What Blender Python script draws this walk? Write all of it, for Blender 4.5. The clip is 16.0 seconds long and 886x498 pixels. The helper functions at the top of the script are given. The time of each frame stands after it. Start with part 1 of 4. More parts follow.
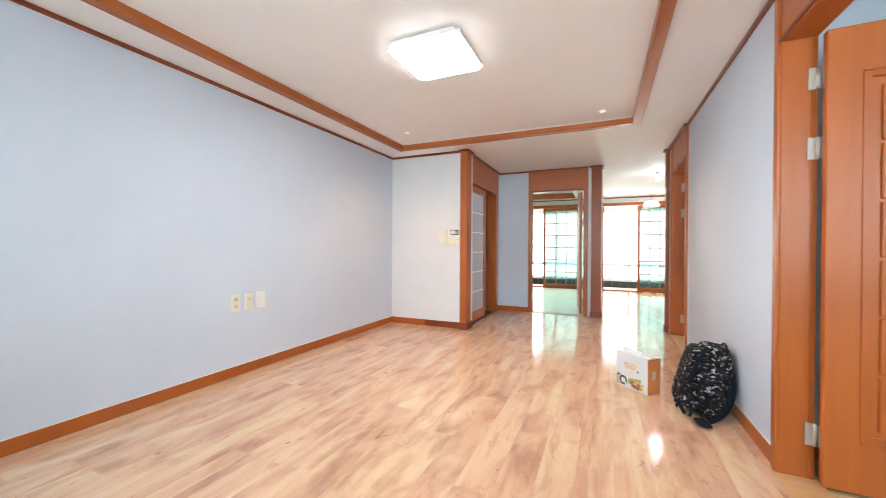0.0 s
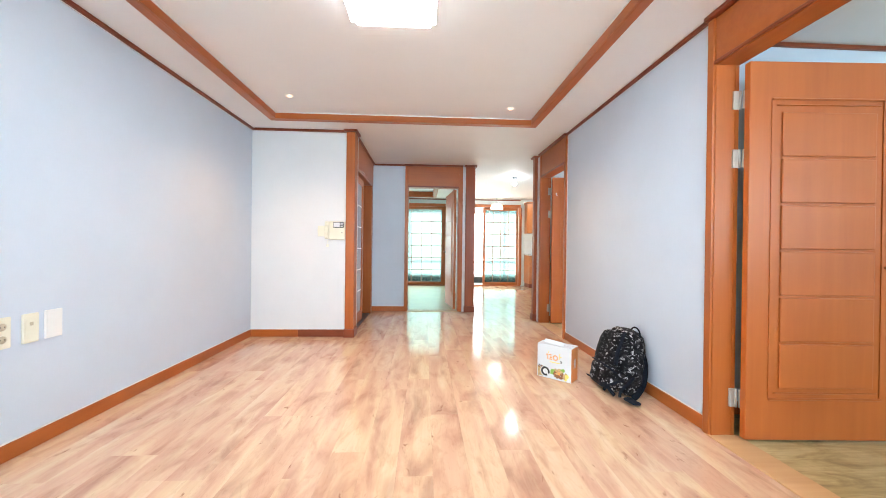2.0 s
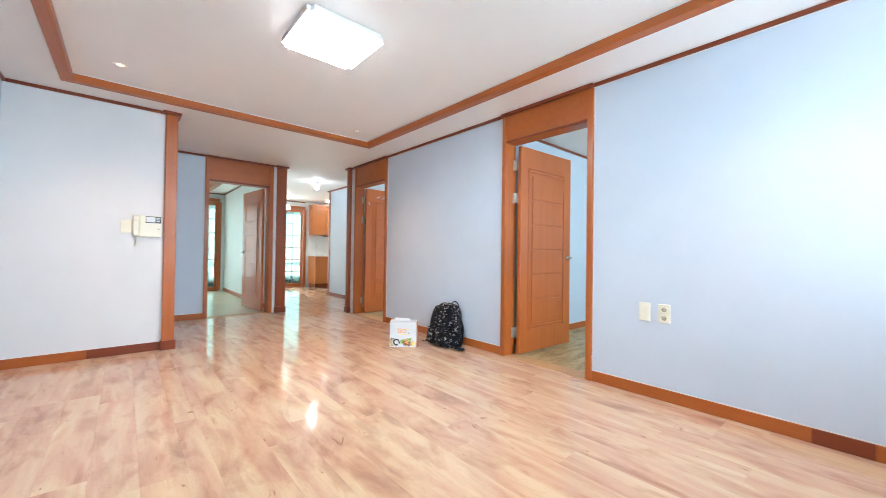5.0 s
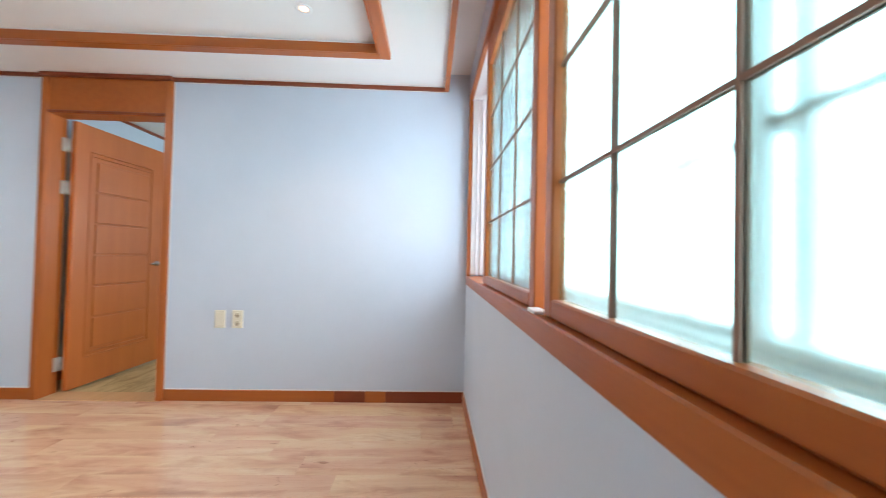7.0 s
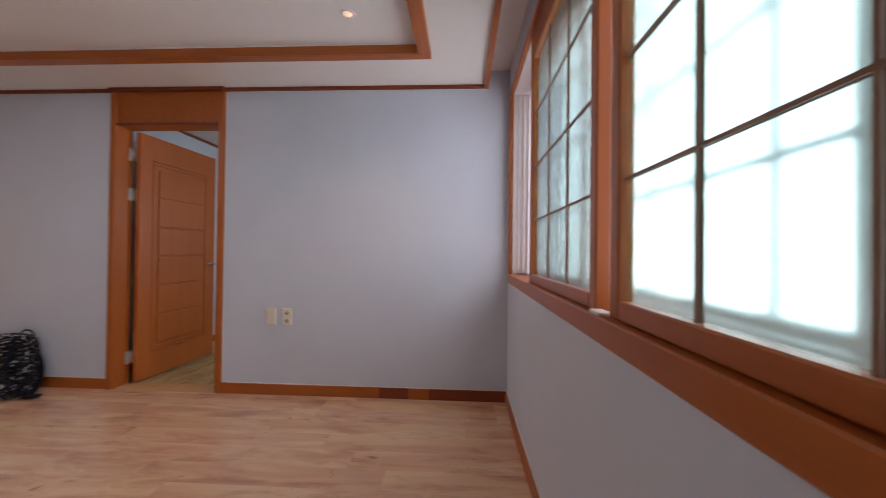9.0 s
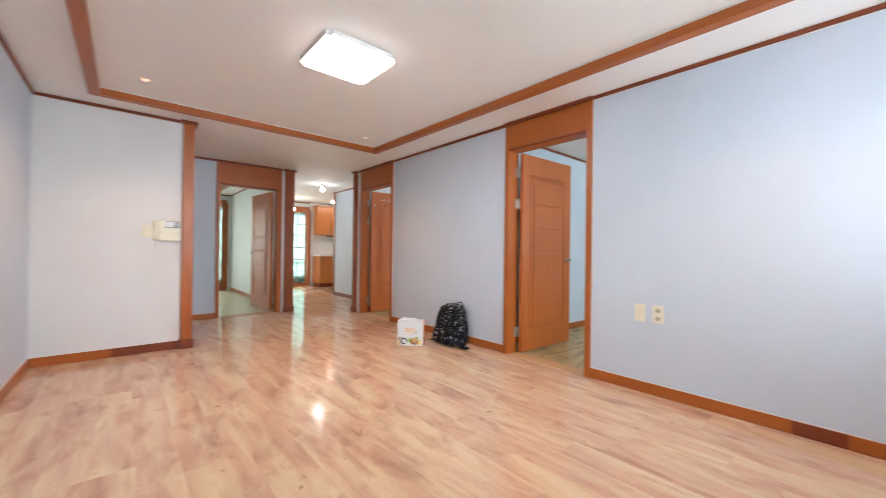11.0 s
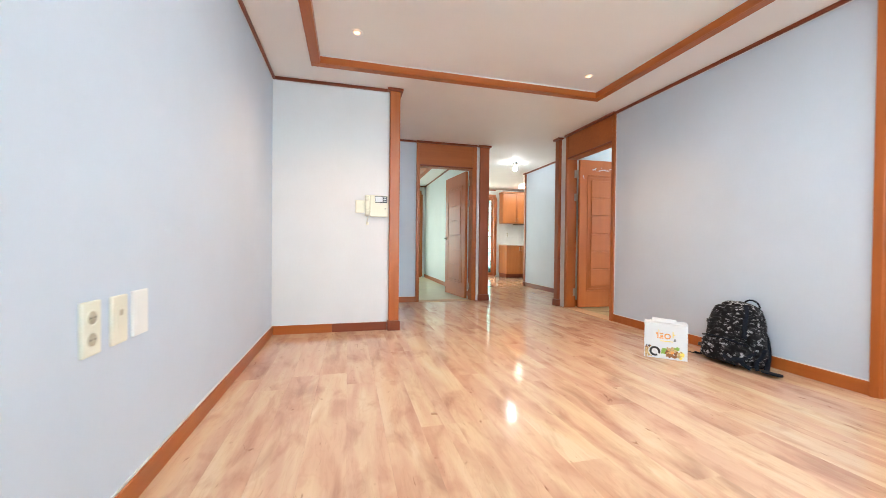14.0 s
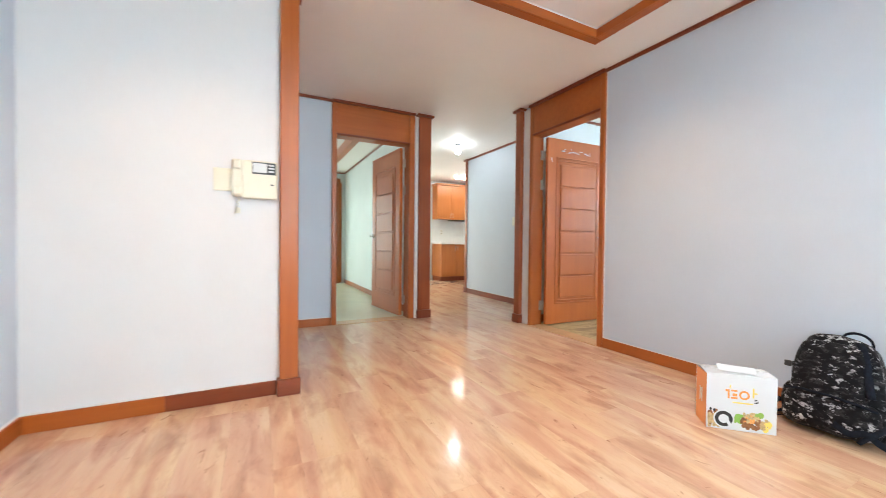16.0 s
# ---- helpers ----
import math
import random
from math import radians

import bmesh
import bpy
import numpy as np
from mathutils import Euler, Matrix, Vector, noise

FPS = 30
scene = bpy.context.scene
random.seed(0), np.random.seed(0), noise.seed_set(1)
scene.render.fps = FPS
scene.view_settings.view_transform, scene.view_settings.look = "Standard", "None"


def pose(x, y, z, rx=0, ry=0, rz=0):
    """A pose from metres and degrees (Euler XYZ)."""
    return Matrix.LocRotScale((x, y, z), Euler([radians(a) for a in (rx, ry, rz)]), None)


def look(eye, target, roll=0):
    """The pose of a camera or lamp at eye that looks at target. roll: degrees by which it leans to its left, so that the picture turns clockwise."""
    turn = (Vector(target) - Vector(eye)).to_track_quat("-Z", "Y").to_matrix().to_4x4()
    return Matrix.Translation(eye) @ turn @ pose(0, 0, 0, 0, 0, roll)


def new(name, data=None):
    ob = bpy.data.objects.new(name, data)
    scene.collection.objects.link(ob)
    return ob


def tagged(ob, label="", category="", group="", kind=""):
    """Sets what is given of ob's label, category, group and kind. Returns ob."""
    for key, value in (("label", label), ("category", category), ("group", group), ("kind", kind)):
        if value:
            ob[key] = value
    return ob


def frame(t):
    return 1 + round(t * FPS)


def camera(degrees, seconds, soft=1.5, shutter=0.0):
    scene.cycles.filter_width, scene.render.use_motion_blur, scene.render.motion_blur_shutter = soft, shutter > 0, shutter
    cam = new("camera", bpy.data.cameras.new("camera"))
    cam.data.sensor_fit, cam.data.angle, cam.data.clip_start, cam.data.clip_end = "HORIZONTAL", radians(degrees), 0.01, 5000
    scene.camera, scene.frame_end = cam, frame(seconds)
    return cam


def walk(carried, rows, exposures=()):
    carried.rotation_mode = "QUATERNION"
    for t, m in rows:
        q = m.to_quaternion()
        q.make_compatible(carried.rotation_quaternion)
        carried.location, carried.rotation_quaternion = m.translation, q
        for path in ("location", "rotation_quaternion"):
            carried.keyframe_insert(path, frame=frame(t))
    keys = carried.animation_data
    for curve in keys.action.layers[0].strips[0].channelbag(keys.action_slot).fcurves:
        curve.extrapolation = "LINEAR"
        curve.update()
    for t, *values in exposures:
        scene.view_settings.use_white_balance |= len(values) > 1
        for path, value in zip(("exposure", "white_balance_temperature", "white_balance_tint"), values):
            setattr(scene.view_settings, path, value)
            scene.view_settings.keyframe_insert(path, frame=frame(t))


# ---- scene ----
cam = camera(100.8, 16.0, soft=0.6, shutter=0.4)
PATH = [
    (0, (0.613, 0.365, 1.063), (-0.193, 2.196, 1.053), 0.3),
    (0.5, (0.483, 0.467, 1.06), (-0.076, 2.388, 1.042), 0.5),
    (1, (0.272, 0.532, 1.073), (-0.09, 2.499, 1.061), 0.5),
    (1.5, (0.017, 0.561, 1.053), (-0.007, 2.56, 1.042), 0.5),
    (2, (-0.21, 0.654, 1.017), (-0.112, 2.652, 1.009), 0.7),
    (2.5, (-0.436, 0.668, 1.003), (-0.065, 2.633, 1.016), 0.7),
    (3, (-0.698, 0.538, 1.014), (-0.032, 2.424, 1.019), 0.5),
    (5.3, (-1.427, 0.292, 0.977), (-0.012, 1.704, 0.997), 0.9),
    (5.5, (-1.442, 0.246, 1.013), (0.05, 1.578, 1.031), 1.0),
    (6, (-1.387, 0.103, 1.031), (0.336, 1.118, 1.062), 1.4),
    (6.5, (-1.32, -0.055, 1.071), (0.638, 0.35, 1.103), 1.3),
    (7, (-1.321, -0.155, 1.078), (0.677, -0.221, 1.115), 1.3),
    (7.5, (-1.328, -0.21, 1.093), (0.652, -0.489, 1.13), 1.2),
    (8, (-1.323, -0.206, 1.1), (0.654, -0.504, 1.134), 1.0),
    (8.5, (-1.319, -0.17, 1.09), (0.674, -0.341, 1.116), 0.9),
    (9, (-1.318, -0.087, 1.087), (0.679, 0.02, 1.105), 0.7),
    (9.5, (-1.343, 0.016, 1.088), (0.599, 0.495, 1.096), 0.5),
    (10, (-1.395, 0.111, 1.075), (0.418, 0.955, 1.082), 0.7),
    (12.3, (-1.646, 0.429, 0.992), (-0.972, 2.312, 0.984), 0.8),
    (12.5, (-1.628, 0.471, 1.01), (-0.978, 2.362, 0.995), 0.8),
    (13, (-1.626, 0.651, 0.945), (-0.991, 2.547, 0.928), 0.4),
    (13.5, (-1.551, 0.928, 0.854), (-0.994, 2.849, 0.83), 0.4),
    (14, (-1.484, 1.257, 0.828), (-0.98, 3.192, 0.806), 0.6),
    (14.5, (-1.396, 1.639, 0.876), (-0.815, 3.553, 0.85), 0.5),
    (15, (-1.3, 2.007, 0.858), (-0.736, 3.926, 0.833), 0.6),
    (15.5, (-1.243, 2.314, 0.871), (-0.607, 4.21, 0.85), 0.9),
    (16, (-1.203, 2.577, 0.861), (-0.304, 4.363, 0.829), 0.6),
]
EXPOSURES = [(0, 0.23, 6700, 12), (1.5, 0.50, 6450, 10), (3.0, 0.38, 6150, 9), (5.5, 0.28, 6000, 8), (6.5, 0.10, 6350, 10), (7.0, -0.18, 6400, 10), (7.5, -0.70, 6500, 14),
             (8.0, -1.08, 6800, 22), (9.0, -1.40, 7400, 30), (10.2, -0.68, 7000, 22), (12.3, 0.39, 6700, 10), (14.0, 0.35, 6550, 9), (16.0, 0.46, 6450, 8)]
walk(cam, [(t, look(eye, target, roll)) for t, eye, target, roll in PATH], EXPOSURES)

# ---- light ----
world = bpy.data.worlds.new("sky")
scene.world = world
world.use_nodes = True
wn, wl = world.node_tree.nodes, world.node_tree.links
sky = wn.new("ShaderNodeTexSky")
sky.sky_type = "NISHITA"
sky.sun_disc = False
sky.sun_elevation = radians(58)
sky.sun_rotation = radians(-80)
wn["Background"].inputs["Strength"].default_value = 0.12
wl.new(sky.outputs[0], wn["Background"].inputs["Color"])

sun_data = bpy.data.lights.new("sun", "SUN")
sun_data.energy, sun_data.angle, sun_data.color = 1.2, radians(12), (1.0, 0.95, 0.88)
sun = new("sun", sun_data)
sun.matrix_world = look((-6, -1, 12), (0, 0, 0))


def area_lamp(name, eye, target, sx, sy, watts, color):
    d = bpy.data.lights.new(name, "AREA")
    d.shape, d.size, d.size_y, d.energy, d.color = "RECTANGLE", sx, sy, watts, color
    ob = new(name, d)
    ob.matrix_world = look(eye, target)
    return ob


DAY = (0.76, 0.89, 1.0)
LIVING_DAY, BALCONY_DAY, ROOM_A_DAY, ROOM_B_DAY = 130, 600, 58, 84
area_lamp("daylight_living", (-0.15, -0.95, 1.62), (-0.4, 5, 1.2), 2.9, 1.7, LIVING_DAY, DAY)
area_lamp("daylight_balcony", (0.6, 12.4, 1.6), (0.6, 0, 1.2), 8.4, 4.0, BALCONY_DAY, (0.93, 1.0, 0.96))
area_lamp("daylight_room_a", (3.2, -0.95, 1.55), (3.2, 5, 1.2), 2.2, 1.4, ROOM_A_DAY, (0.82, 0.95, 1.0))
area_lamp("daylight_room_b", (5.05, 4.4, 1.5), (0, 4.4, 1.2), 1.6, 1.3, ROOM_B_DAY, DAY)
LAMP_GLOW, SPOT_W, BULB_GLOW, PENDANT_GLOW = 41.5, 37.0, 96.0, 42.0


# ---- materials ----
def mat_new(name):
    m = bpy.data.materials.new(name)
    m.use_nodes = True
    nt = m.node_tree
    return m, nt.nodes, nt.links, nt.nodes["Principled BSDF"]


def coords(n, l, scale, per_object=False):
    tc = n.new("ShaderNodeTexCoord")
    mp = n.new("ShaderNodeMapping")
    mp.inputs["Scale"].default_value = scale
    out = tc.outputs["Object"]
    if per_object:
        info = n.new("ShaderNodeObjectInfo")
        mul = n.new("ShaderNodeVectorMath")
        mul.operation = "MULTIPLY_ADD"
        comb = n.new("ShaderNodeCombineXYZ")
        for k in range(3):
            l.new(info.outputs["Random"], comb.inputs[k])
        l.new(comb.outputs[0], mul.inputs[0])
        mul.inputs[1].default_value = (37.0, 91.0, 53.0)
        l.new(out, mul.inputs[2])
        out = mul.outputs[0]
    l.new(out, mp.inputs["Vector"])
    return mp.outputs[0]


def noise_node(n, l, vec, scale, detail=4, rough=0.55, distortion=0.0):
    t = n.new("ShaderNodeTexNoise")
    t.inputs["Scale"].default_value = scale
    t.inputs["Detail"].default_value = detail
    t.inputs["Roughness"].default_value = rough
    t.inputs["Distortion"].default_value = distortion
    l.new(vec, t.inputs["Vector"])
    return t.outputs["Fac"]


def ramp(n, l, fac, stops, mode="LINEAR"):
    r = n.new("ShaderNodeValToRGB")
    r.color_ramp.interpolation = mode
    els = r.color_ramp.elements
    while len(els) < len(stops):
        els.new(0.5)
    for e, (p, c) in zip(els, stops):
        e.position, e.color = p, (*c, 1)
    l.new(fac, r.inputs[0])
    return r.outputs[0]


def mix(n, l, a, b, fac, mode="MIX"):
    m = n.new("ShaderNodeMix")
    m.data_type, m.blend_type = "RGBA", mode
    if isinstance(fac, float):
        m.inputs["Factor"].default_value = fac
    else:
        l.new(fac, m.inputs["Factor"])
    l.new(a, m.inputs["A"])
    l.new(b, m.inputs["B"])
    return m.outputs["Result"]


def bump(n, l, p, height, strength, distance=0.002):
    b = n.new("ShaderNodeBump")
    b.inputs["Strength"].default_value = strength
    b.inputs["Distance"].default_value = distance
    l.new(height, b.inputs["Height"])
    l.new(b.outputs[0], p.inputs["Normal"])


def tint(c, k):
    return tuple(min(1.0, v * k) for v in c)


def plain(name, color, rough=0.5, metal=0.0, vary=0.06, scale=9.0, bumpy=0.05):
    m, n, l, p = mat_new(name)
    v = coords(n, l, (1, 1, 1))
    f = noise_node(n, l, v, scale, 5)
    l.new(ramp(n, l, f, [(0.3, tint(color, 1 - vary)), (0.7, tint(color, 1 + vary))]), p.inputs["Base Color"])
    p.inputs["Roughness"].default_value = rough
    p.inputs["Metallic"].default_value = metal
    if bumpy:
        bump(n, l, p, noise_node(n, l, v, scale * 30, 3), bumpy, 0.001)
    return m


def wood(name, dark, light, axis, rough=0.32, coarse=1.0):
    """Stained wood with the grain along one axis."""
    m, n, l, p = mat_new(name)
    s = [26.0, 26.0, 26.0]
    s["xyz".index(axis)] = 1.3
    v = coords(n, l, tuple(a * coarse for a in s))
    f = noise_node(n, l, v, 1.0, 6, 0.6, 0.6)
    fine = noise_node(n, l, v, 6.0, 3, 0.6)
    big = noise_node(n, l, coords(n, l, (1, 1, 1)), 1.7, 2)
    a = ramp(n, l, f, [(0.25, dark), (0.75, light)])
    b = ramp(n, l, big, [(0.3, tint(dark, 0.92)), (0.7, tint(light, 1.03))])
    l.new(mix(n, l, a, b, 0.35), p.inputs["Base Color"])
    rr = n.new("ShaderNodeMapRange")
    rr.inputs["To Min"].default_value, rr.inputs["To Max"].default_value = rough - 0.06, rough + 0.1
    l.new(fine, rr.inputs["Value"])
    l.new(rr.outputs[0], p.inputs["Roughness"])
    bump(n, l, p, fine, 0.08, 0.001)
    return m


ORANGE_D, ORANGE_L = (0.35, 0.082, 0.012), (0.46, 0.122, 0.022)
RED_D, RED_L = (0.18, 0.032, 0.010), (0.26, 0.055, 0.016)
M_WOOD_Z = wood("orange_wood_upright", ORANGE_D, ORANGE_L, "z")
M_WOOD_X = wood("orange_wood_along_x", ORANGE_D, ORANGE_L, "x")
M_WOOD_Y = wood("orange_wood_along_y", ORANGE_D, ORANGE_L, "y")
M_DOOR = wood("door_wood", (0.46, 0.110, 0.019), (0.56, 0.150, 0.029), "z", 0.36, 0.7)
M_RED_X = wood("red_wood_along_x", RED_D, RED_L, "x", 0.35)
M_RED_Y = wood("red_wood_along_y", RED_D, RED_L, "y", 0.35)
M_RED_Z = wood("red_wood_upright", (0.25, 0.050, 0.011), (0.34, 0.078, 0.018), "z", 0.35)
M_CABINET = wood("cabinet_wood", (0.46, 0.145, 0.036), (0.56, 0.205, 0.058), "z", 0.3)
M_SILL = wood("threshold_wood", (0.50, 0.27, 0.12), (0.62, 0.37, 0.18), "y", 0.35)


def laminate():
    m, n, l, p = mat_new("oak_laminate")
    f = noise_node(n, l, coords(n, l, (8.0, 1.2, 8.0), True), 1.0, 3, 0.5, 0.7)
    base = ramp(n, l, f, [(0.30, (0.60, 0.352, 0.228)), (0.45, (0.665, 0.42, 0.275)), (0.57, (0.705, 0.482, 0.305)), (0.72, (0.735, 0.535, 0.355))])
    grain = noise_node(n, l, coords(n, l, (60.0, 2.4, 60.0), True), 1.0, 3, 0.55, 0.6)
    g = ramp(n, l, grain, [(0.3, (0.88, 0.83, 0.80)), (0.62, (1.0, 1.0, 1.0))])
    c = mix(n, l, base, g, 0.30, "MULTIPLY")
    blot = noise_node(n, l, coords(n, l, (7.5, 2.6, 7.5), True), 1.0, 4, 0.55, 0.6)
    k = ramp(n, l, blot, [(0.29, (0.56, 0.44, 0.45)), (0.40, (0.80, 0.70, 0.69)), (0.51, (1, 1, 1))])
    c = mix(n, l, c, k, 0.66, "MULTIPLY")
    rings = noise_node(n, l, coords(n, l, (9.0, 1.8, 9.0), True), 1.0, 4, 0.55, 2.2)
    v = ramp(n, l, rings, [(0.38, (1, 1, 1)), (0.405, (0.70, 0.54, 0.47)), (0.43, (1, 1, 1)), (0.545, (1, 1, 1)), (0.56, (0.76, 0.62, 0.55)), (0.575, (1, 1, 1))])
    c = mix(n, l, c, v, 0.22, "MULTIPLY")
    knots = noise_node(n, l, coords(n, l, (19.0, 7.5, 19.0), True), 1.0, 3, 0.6, 1.2)
    kn = ramp(n, l, knots, [(0.26, (0.42, 0.28, 0.22)), (0.335, (1, 1, 1))])
    c = mix(n, l, c, kn, 0.7, "MULTIPLY")
    info = n.new("ShaderNodeObjectInfo")
    t = ramp(n, l, info.outputs["Random"], [(0.0, (0.955, 0.935, 0.945)), (0.35, (0.98, 0.965, 0.97)), (0.7, (0.99, 0.985, 0.965)), (1.0, (0.99, 0.995, 0.95))])
    l.new(mix(n, l, c, t, 1.0, "MULTIPLY"), p.inputs["Base Color"])
    p.inputs["Roughness"].default_value = 0.115
    p.inputs["Specular IOR Level"].default_value = 0.6
    bump(n, l, p, grain, 0.012, 0.0004)
    return m


def wallpaper(name, color, vary=0.025):
    m, n, l, p = mat_new(name)
    v = coords(n, l, (1, 1, 1))
    f = noise_node(n, l, v, 2.2, 4)
    a = ramp(n, l, f, [(0.3, tint(color, 1 - vary)), (0.7, tint(color, 1 + vary))])
    weave = noise_node(n, l, coords(n, l, (160, 160, 40)), 1.0, 3)
    b = ramp(n, l, weave, [(0.3, (0.985, 0.985, 0.985)), (0.7, (1, 1, 1))])
    l.new(mix(n, l, a, b, 1.0, "MULTIPLY"), p.inputs["Base Color"])
    p.inputs["Roughness"].default_value = 0.62
    bump(n, l, p, weave, 0.05, 0.0006)
    return m


M_FLOOR = laminate()
M_WALL = wallpaper("blue_grey_wallpaper", (0.58, 0.645, 0.735))
M_WALL_LIGHT = wallpaper("off_white_wallpaper", (0.735, 0.737, 0.752))
M_WALL_ROOM = wallpaper("pale_wallpaper", (0.74, 0.80, 0.79))
M_WALL_SKY = wallpaper("sky_blue_wallpaper", (0.56, 0.655, 0.765))
M_CEIL = wallpaper("ceiling_paper", (0.85, 0.82, 0.79), 0.015)
M_WHITE_TRIM = plain("white_caulk", (0.72, 0.71, 0.71), 0.5)
M_PVC = plain("white_window_frame", (0.80, 0.77, 0.77), 0.35, vary=0.03)
M_CREAM = plain("cream_plastic", (0.77, 0.735, 0.61), 0.38, vary=0.03)
M_WHITE_PLASTIC = plain("white_plastic", (0.82, 0.81, 0.79), 0.35, vary=0.02)
M_DARK = plain("dark_plastic", (0.04, 0.045, 0.05), 0.35)
M_SCREEN = plain("grey_screen", (0.70, 0.71, 0.72), 0.12, vary=0.02, bumpy=0)
M_HOLE = plain("socket_hole", (0.50, 0.44, 0.32), 0.6)
M_STEEL = plain("brushed_steel", (0.62, 0.60, 0.57), 0.28, 1.0, 0.05, 40)
M_HINGE = plain("zinc_hinge", (0.50, 0.48, 0.43), 0.5, 0.5, 0.05, 40)
M_BRASS = plain("satin_nickel", (0.55, 0.52, 0.48), 0.25, 1.0, 0.05, 40)
M_VINYL = plain("beige_vinyl", (0.55, 0.50, 0.34), 0.28, vary=0.08, scale=3.0)


def blotched_laminate():
    """Yellowish oak sheet with dark cloudy figure along x."""
    m, n, l, p = mat_new("room_laminate")
    f = noise_node(n, l, coords(n, l, (3.0, 9.0, 3.0)), 1.0, 4, 0.6, 0.9)
    base = ramp(n, l, f, [(0.33, (0.25, 0.17, 0.065)), (0.45, (0.41, 0.295, 0.125)), (0.56, (0.52, 0.40, 0.19)), (0.70, (0.58, 0.46, 0.24))])
    g = noise_node(n, l, coords(n, l, (4.0, 70.0, 4.0)), 1.0, 3, 0.6, 0.4)
    c = mix(n, l, base, ramp(n, l, g, [(0.35, (0.72, 0.68, 0.62)), (0.6, (1, 1, 1))]), 0.6, "MULTIPLY")
    l.new(c, p.inputs["Base Color"])
    p.inputs["Roughness"].default_value = 0.38
    bump(n, l, p, g, 0.03, 0.0006)
    return m


M_ROOM_FLOOR = blotched_laminate()
M_CONCRETE = plain("concrete", (0.45, 0.44, 0.42), 0.8, vary=0.15, scale=4, bumpy=0.3)
M_TILE_DARK = plain("dark_stone_tile", (0.035, 0.045, 0.045), 0.3, vary=0.2)
M_TILE_FLOOR = plain("balcony_tile", (0.62, 0.60, 0.56), 0.35)
M_COUNTER = plain("white_worktop", (0.80, 0.79, 0.76), 0.22, vary=0.03)
M_SPLASH = plain("white_wall_tile", (0.80, 0.80, 0.78), 0.18, vary=0.02)
M_PAPER = plain("white_paper", (0.68, 0.69, 0.71), 0.6, vary=0.02)
M_CARTON_ORANGE = plain("orange_card", (0.78, 0.27, 0.075), 0.5, vary=0.05)
M_LOGO_ORANGE = plain("orange_print", (0.85, 0.33, 0.08), 0.5)
M_LOGO_YELLOW = plain("yellow_print", (0.88, 0.68, 0.15), 0.5)
M_BLACK_PRINT = plain("black_print", (0.02, 0.02, 0.02), 0.5)
M_GREEN_PRINT = plain("green_print", (0.25, 0.45, 0.08), 0.5)
M_BROWN_PRINT = plain("brown_print", (0.28, 0.11, 0.04), 0.5, vary=0.4, scale=60)
M_TAN_PRINT = plain("tan_print", (0.55, 0.38, 0.18), 0.5, vary=0.35, scale=80)
M_STRAP = plain("dark_webbing", (0.011, 0.014, 0.021), 0.9, vary=0.35, scale=60, bumpy=0.3)
M_STRAP.node_tree.nodes["Principled BSDF"].inputs["Specular IOR Level"].default_value = 0.12


def camo():
    m, n, l, p = mat_new("camouflage_cloth")
    v = coords(n, l, (1.0, 1.0, 1.5))
    a = noise_node(n, l, v, 19.0, 4, 0.65, 0.5)
    b = noise_node(n, l, v, 33.0, 5, 0.70, 0.35)
    ca = ramp(n, l, a, [(0.42, (0.002, 0.002, 0.003)), (0.54, (0.006, 0.006, 0.008)), (0.60, (0.026, 0.025, 0.026)), (0.66, (0.004, 0.004, 0.005))])
    cb = ramp(n, l, b, [(0.555, (0, 0, 0)), (0.60, (1, 1, 1))])
    big = ramp(n, l, noise_node(n, l, v, 9.0, 3, 0.55), [(0.42, (0.03, 0.03, 0.03)), (0.56, (1, 1, 1))])
    cb = mix(n, l, cb, big, 1.0, "MULTIPLY")
    white = n.new("ShaderNodeRGB")
    white.outputs[0].default_value = (0.46, 0.46, 0.47, 1)
    l.new(mix(n, l, ca, white.outputs[0], cb), p.inputs["Base Color"])
    p.inputs["Roughness"].default_value = 0.75
    p.inputs["Specular IOR Level"].default_value = 0.2
    bump(n, l, p, noise_node(n, l, v, 400.0, 2), 0.25, 0.001)
    return m


M_CAMO = camo()


def glass(name, color, rough):
    m, n, l, p = mat_new(name)
    p.inputs["Base Color"].default_value = (*color, 1)
    p.inputs["Roughness"].default_value = rough
    p.inputs["Transmission Weight"].default_value = 1.0
    p.inputs["IOR"].default_value = 1.3
    return m


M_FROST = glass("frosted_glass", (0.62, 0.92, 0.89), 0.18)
# darker copy for the far panes; its colour holds down the daylight behind
M_FROST_FAR = glass("frosted_glass_darkened", (0.20, 0.34, 0.315), 0.26)
M_CLEAR = glass("clear_glass", (0.96, 0.99, 0.98), 0.0)
M_ENTRY_GLASS = plain("etched_glass", (0.46, 0.47, 0.49), 0.22, vary=0.03, scale=3)


def glow(name, color, strength):
    m, n, l, p = mat_new(name)
    p.inputs["Base Color"].default_value = (0.9, 0.9, 0.9, 1)
    p.inputs["Emission Color"].default_value = (*color, 1)
    p.inputs["Emission Strength"].default_value = strength
    return m


M_LAMP = glow("lamp_diffuser", (0.93, 0.975, 1.0), LAMP_GLOW)
M_KITCHEN_LAMP = glow("kitchen_diffuser", (1.0, 0.93, 0.80), 26.0)
M_SPOT = glow("downlight_bulb", (1.0, 0.48, 0.22), 2.2)
M_BULB = glow("bare_bulb", (0.88, 0.96, 1.0), BULB_GLOW)
M_PENDANT = glow("pendant_shade", (1.0, 0.93, 0.82), PENDANT_GLOW * 0.3)


